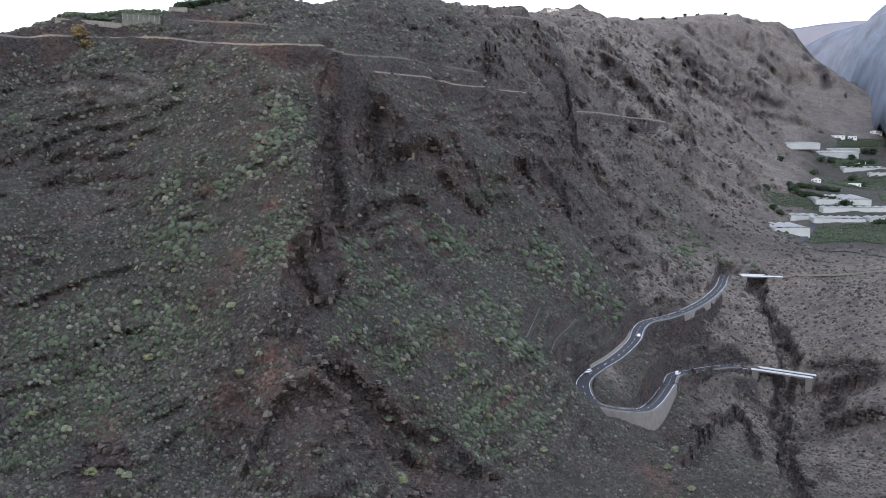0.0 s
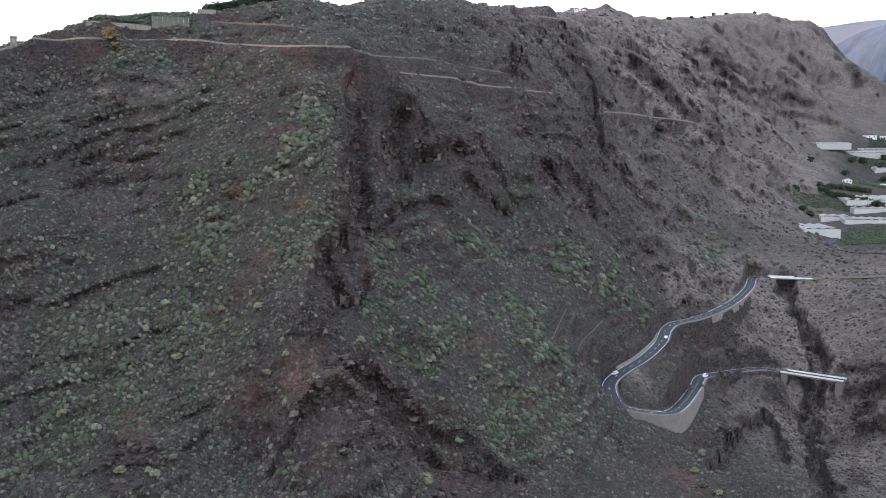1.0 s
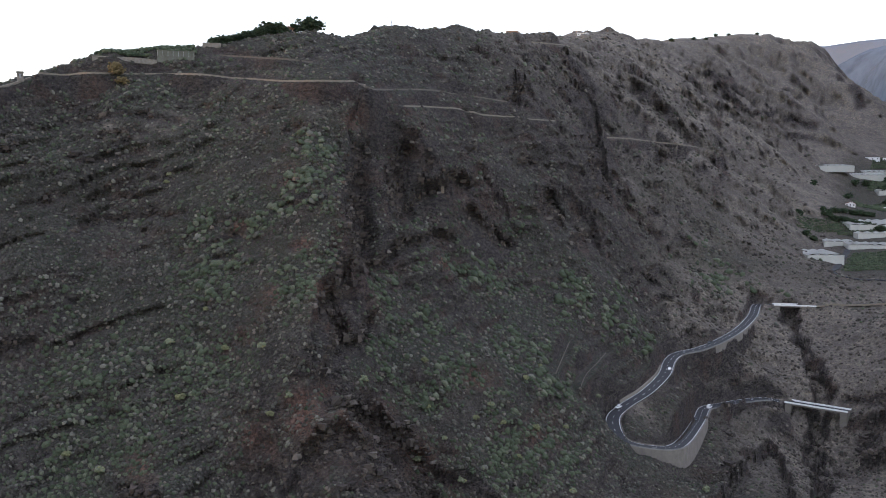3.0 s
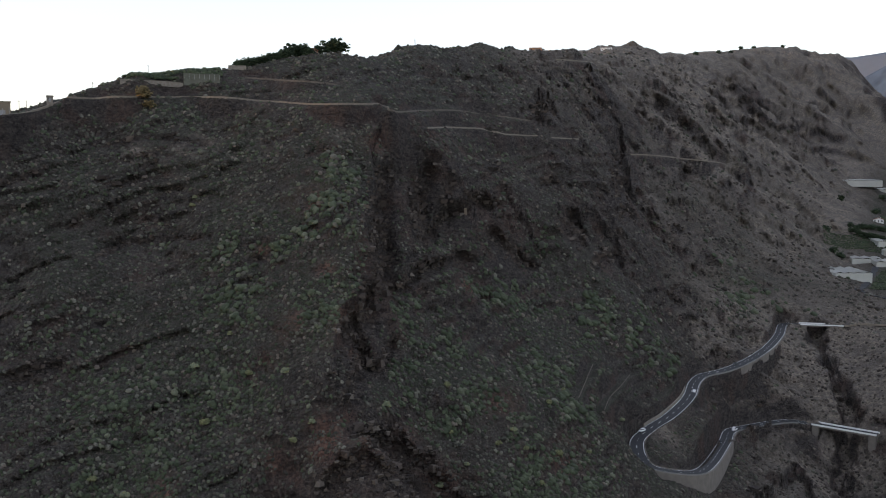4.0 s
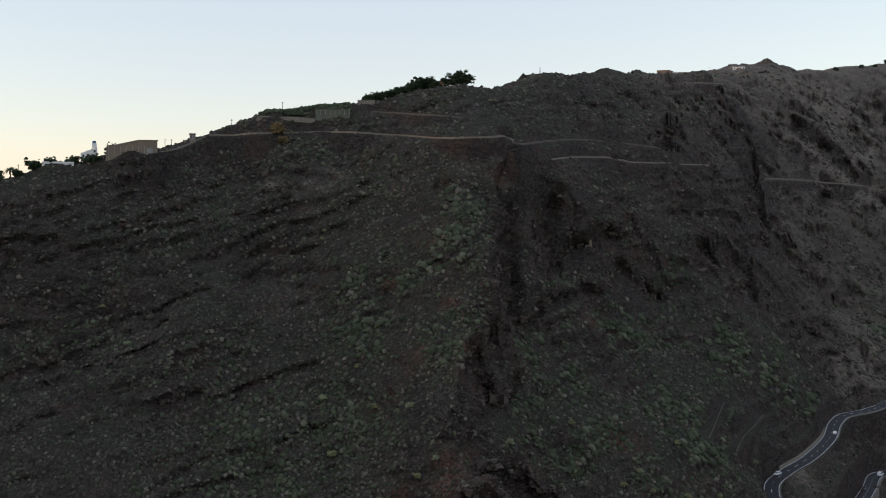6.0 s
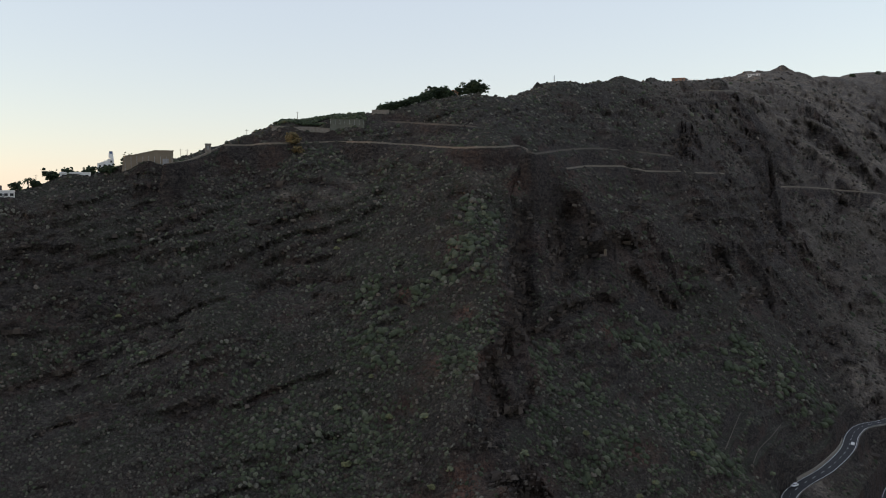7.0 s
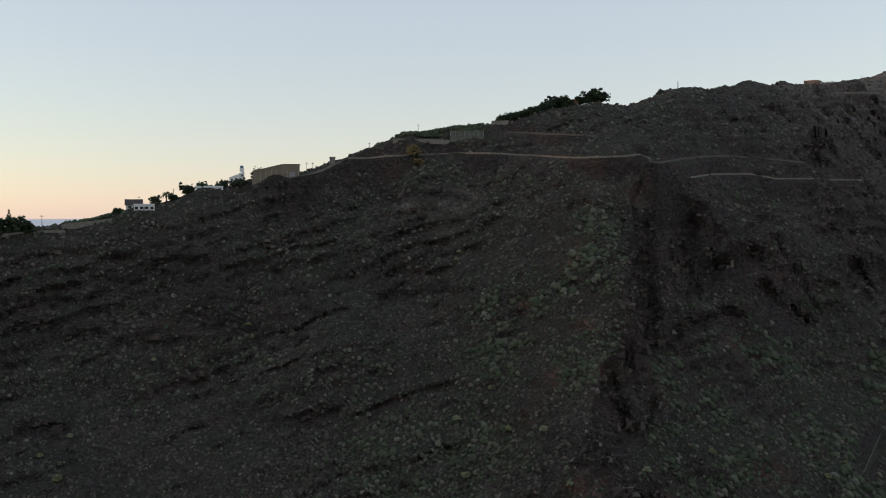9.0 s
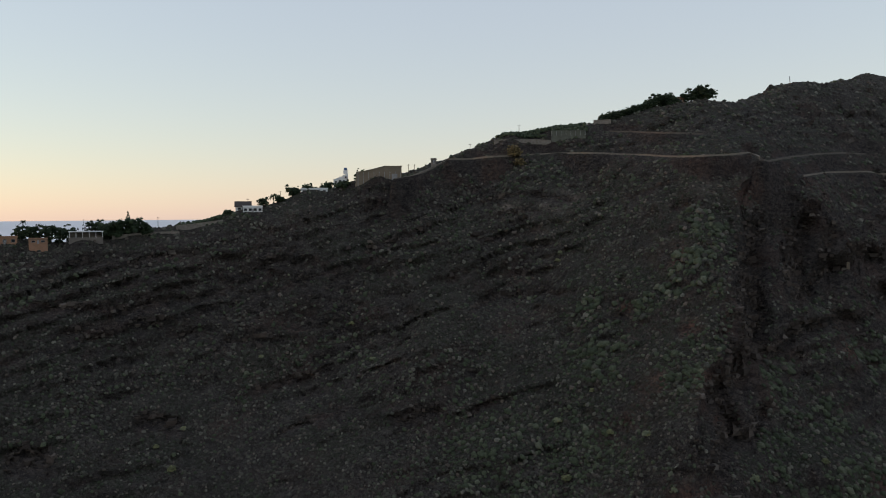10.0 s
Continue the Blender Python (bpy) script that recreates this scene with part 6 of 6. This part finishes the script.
# terraces above the canal
stone_wall("terrace_wall", [(-196, 452), (-182, 460), (-168, 467)], 1.6, 0.5, MAT_STONE, "pale stone terrace wall below a banana field")
terrace = thing("greenhouse", (-160, 474, floor_at(-160, 474)), facing(-160, 474), "pale net-walled greenhouse on the upper terrace", "greenhouse")
part("wall", boxes(((0, 0, -4.5), (19, 8, 6.2))), MAT_NET, terrace)
part("roof", boxes(((0, 0, 1.7), (19.4, 8.4, 0.25), 0.04)), MAT_NET, terrace)
for k in range(8):
    part("post", tube([(-9.3 + 2.65 * k, -4.1, -1), (-9.3 + 2.65 * k, -4.1, 1.7)], [0.07, 0.07], 5), MAT_STEEL, terrace)
crop_field("banana_rows", (-194, 456), (44, 26), (-8, 14), 5, 2.2, "dark banana plants on the upper terrace", 8)
stone_wall("terrace_wall", [(-150, 489), (-146, 491), (-141, 493)], 2.4, 0.6, MAT_STONE, "brown stone wall below the clipped hedge")
stone_wall("terrace_wall", [(-314, 328), (-306, 335), (-297, 343)], 1.6, 0.5, MAT_STONE, "low stone wall of a garden terrace")
crop_field("banana_rows", (-316, 331), (20, 17), (-6, 8), 4, 1.8, "dark crop on the garden terrace", 9)
stone_wall("terrace_wall", [(-332, 304), (-325, 311), (-318, 319), (-310, 326)], 1.4, 0.4, MAT_STONE, "low stone wall along the cliff edge")

# ---- water canal and paths across the slope ----
for k, mat, name, label, category in ((0, MAT_CANAL, "canal", "pale mortar water canal across the slope", "canal"), (1, MAT_CANAL, "canal", "pale canal wall on the far side of the spur", "canal"), (2, MAT_CANAL, "canal", "short pale stretch of canal below the crags", "canal"),
                                    (3, MAT_TRACK, "path_wall", "thin brown wall on the upper slope", "wall"), (4, MAT_CANAL, "path_wall", "pale track below the far crest", "wall"), (5, MAT_CANAL, "path_wall", "pale track over the far shoulder", "wall"), (6, MAT_CANAL, "path_wall", "pale stone path wall on the valley side", "wall"), (7, MAT_CANAL, "path_wall", "pale sloping wall beside the reservoir", "wall"),
                                    (8, MAT_TRACK, "footpath", "short pale footpath on the scrub slope", "path"), (9, MAT_TRACK, "footpath", "pale footpath above the road", "path"), (10, MAT_TRACK, "path_wall", "faint track far up the valley side", "path"), (11, MAT_TRACK, "canal", "dark stone water canal behind the spur", "canal")):
    half = (0.35 if category != "path" else 0.14) * max(1.0, float(np.hypot(CANAL_LINES[k][:, 0], CANAL_LINES[k][:, 1]).mean()) / 700)
    tagged(part(name, ribbon(CANAL_LINES[k], half, -half, 0.8 if category != "path" else 0.2, 1.4), mat), label, category)

ruin = thing("ruin", (-17.2, 469.0, floor_at(-17.2, 469)), facing(-17, 469), "small whitewashed ruin on the cliff brink", "ruin")
part("wall", boxes(((-0.9, 0, -1.2), (2.2, 1.4, 1.9), 0.08, 8, 0.9)), MAT_CONCRETE, ruin)
part("wall", boxes(((1.0, 0.8, -1.2), (1.6, 1.6, 4.6), 0.08, -6, 0.8)), MAT_BEIGE, ruin, "tall buff stump of wall")


# ---- far mountains and the sea's haze ----
def far_ridge(name, profile, deep, mat, label, seed):
    """A distant mountain side: its crest given by bearing to the left, distance and height."""
    rng = np.random.RandomState(seed)
    p = along(profile, 14)
    n = 26
    verts, faces = [], []
    for k, (az, dist, z) in enumerate(p):
        a = radians(az)
        reach = deep * max(0.25, min(1.0, 0.25 + 0.75 * (-az - 22.9) / 3.4))
        for s in range(n + 1):
            u = s / n
            out = dist - reach * u
            x, y = -math.sin(a) * out, math.cos(a) * out
            q = np.array([x]), np.array([y])
            zz = 320 + (z - 320) * (1 - u) ** 0.7 + (110 * float(ridged(q[0], q[1], 420, 4, seed)[0]) + 30 * float(fbm(q[0], q[1], 120, 4, seed + 7)[0])) * (0.25 + min(1, 3 * u))
            verts.append((x, y, zz))
        x, y = -math.sin(a) * (dist + 250), math.cos(a) * (dist + 250)
        verts.append((x, y, 150))
    m = n + 2
    for k in range(len(p) - 1):
        for s in range(m):
            t = (s + 1) % m
            faces.append((k * m + s, (k + 1) * m + s, (k + 1) * m + t, k * m + t))
    me = bpy.data.meshes.new(name)
    me.from_pydata(verts, [], faces)
    me.polygons.foreach_set("use_smooth", [True] * len(faces))
    me.materials.append(mat)
    return tagged(new(name, me), label, "mountain", kind="structure")


# distance haze is put into these base colours, bluish first, paler beyond
MAT_FAR_HAZED = plain("hazed_blue_mountain", (0.115, 0.135, 0.165), 1.0, vary=0.45, scale=0.012)
MAT_FARTHEST_HAZED = plain("hazed_farthest_mountain", (0.19, 0.20, 0.225), 1.0, vary=0.15, scale=0.003)
far_ridge("backdrop_near", [(-19.0, 3300, 480), (-20.5, 3300, 580), (-21.6, 3300, 650), (-22.5, 3300, 685), (-23.6, 3280, 712), (-24.5, 3250, 722), (-25.4, 3180, 732), (-26.2, 3150, 742), (-29, 2950, 800), (-34, 2800, 900), (-44, 2700, 900)], 1500, MAT_FAR_HAZED, "blue hazy mountainside beyond the valley", 900)
far_ridge("backdrop_far", [(-17, 4500, 700), (-20.0, 4500, 868), (-21.2, 4500, 892), (-23, 4500, 902), (-25, 4500, 910), (-27, 4500, 915), (-36, 4500, 1000)], 900, MAT_FARTHEST_HAZED, "pale hazy far mountain ridge", 920)
# horizon haze put into the sea's colour, on a backdrop sheet sloping upwards
MAT_SEA_HAZE = plain("sea_haze", (0.80, 0.79, 0.79), 0.9, vary=0.06, scale=0.002)
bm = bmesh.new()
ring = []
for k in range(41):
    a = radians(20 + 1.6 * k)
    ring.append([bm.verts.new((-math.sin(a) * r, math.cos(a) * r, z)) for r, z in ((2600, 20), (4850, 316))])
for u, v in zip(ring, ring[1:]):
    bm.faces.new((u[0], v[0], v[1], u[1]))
tagged(part("water", bm, MAT_SEA_HAZE), "pale sea backdrop with haze in its colour", "sea", kind="structure")
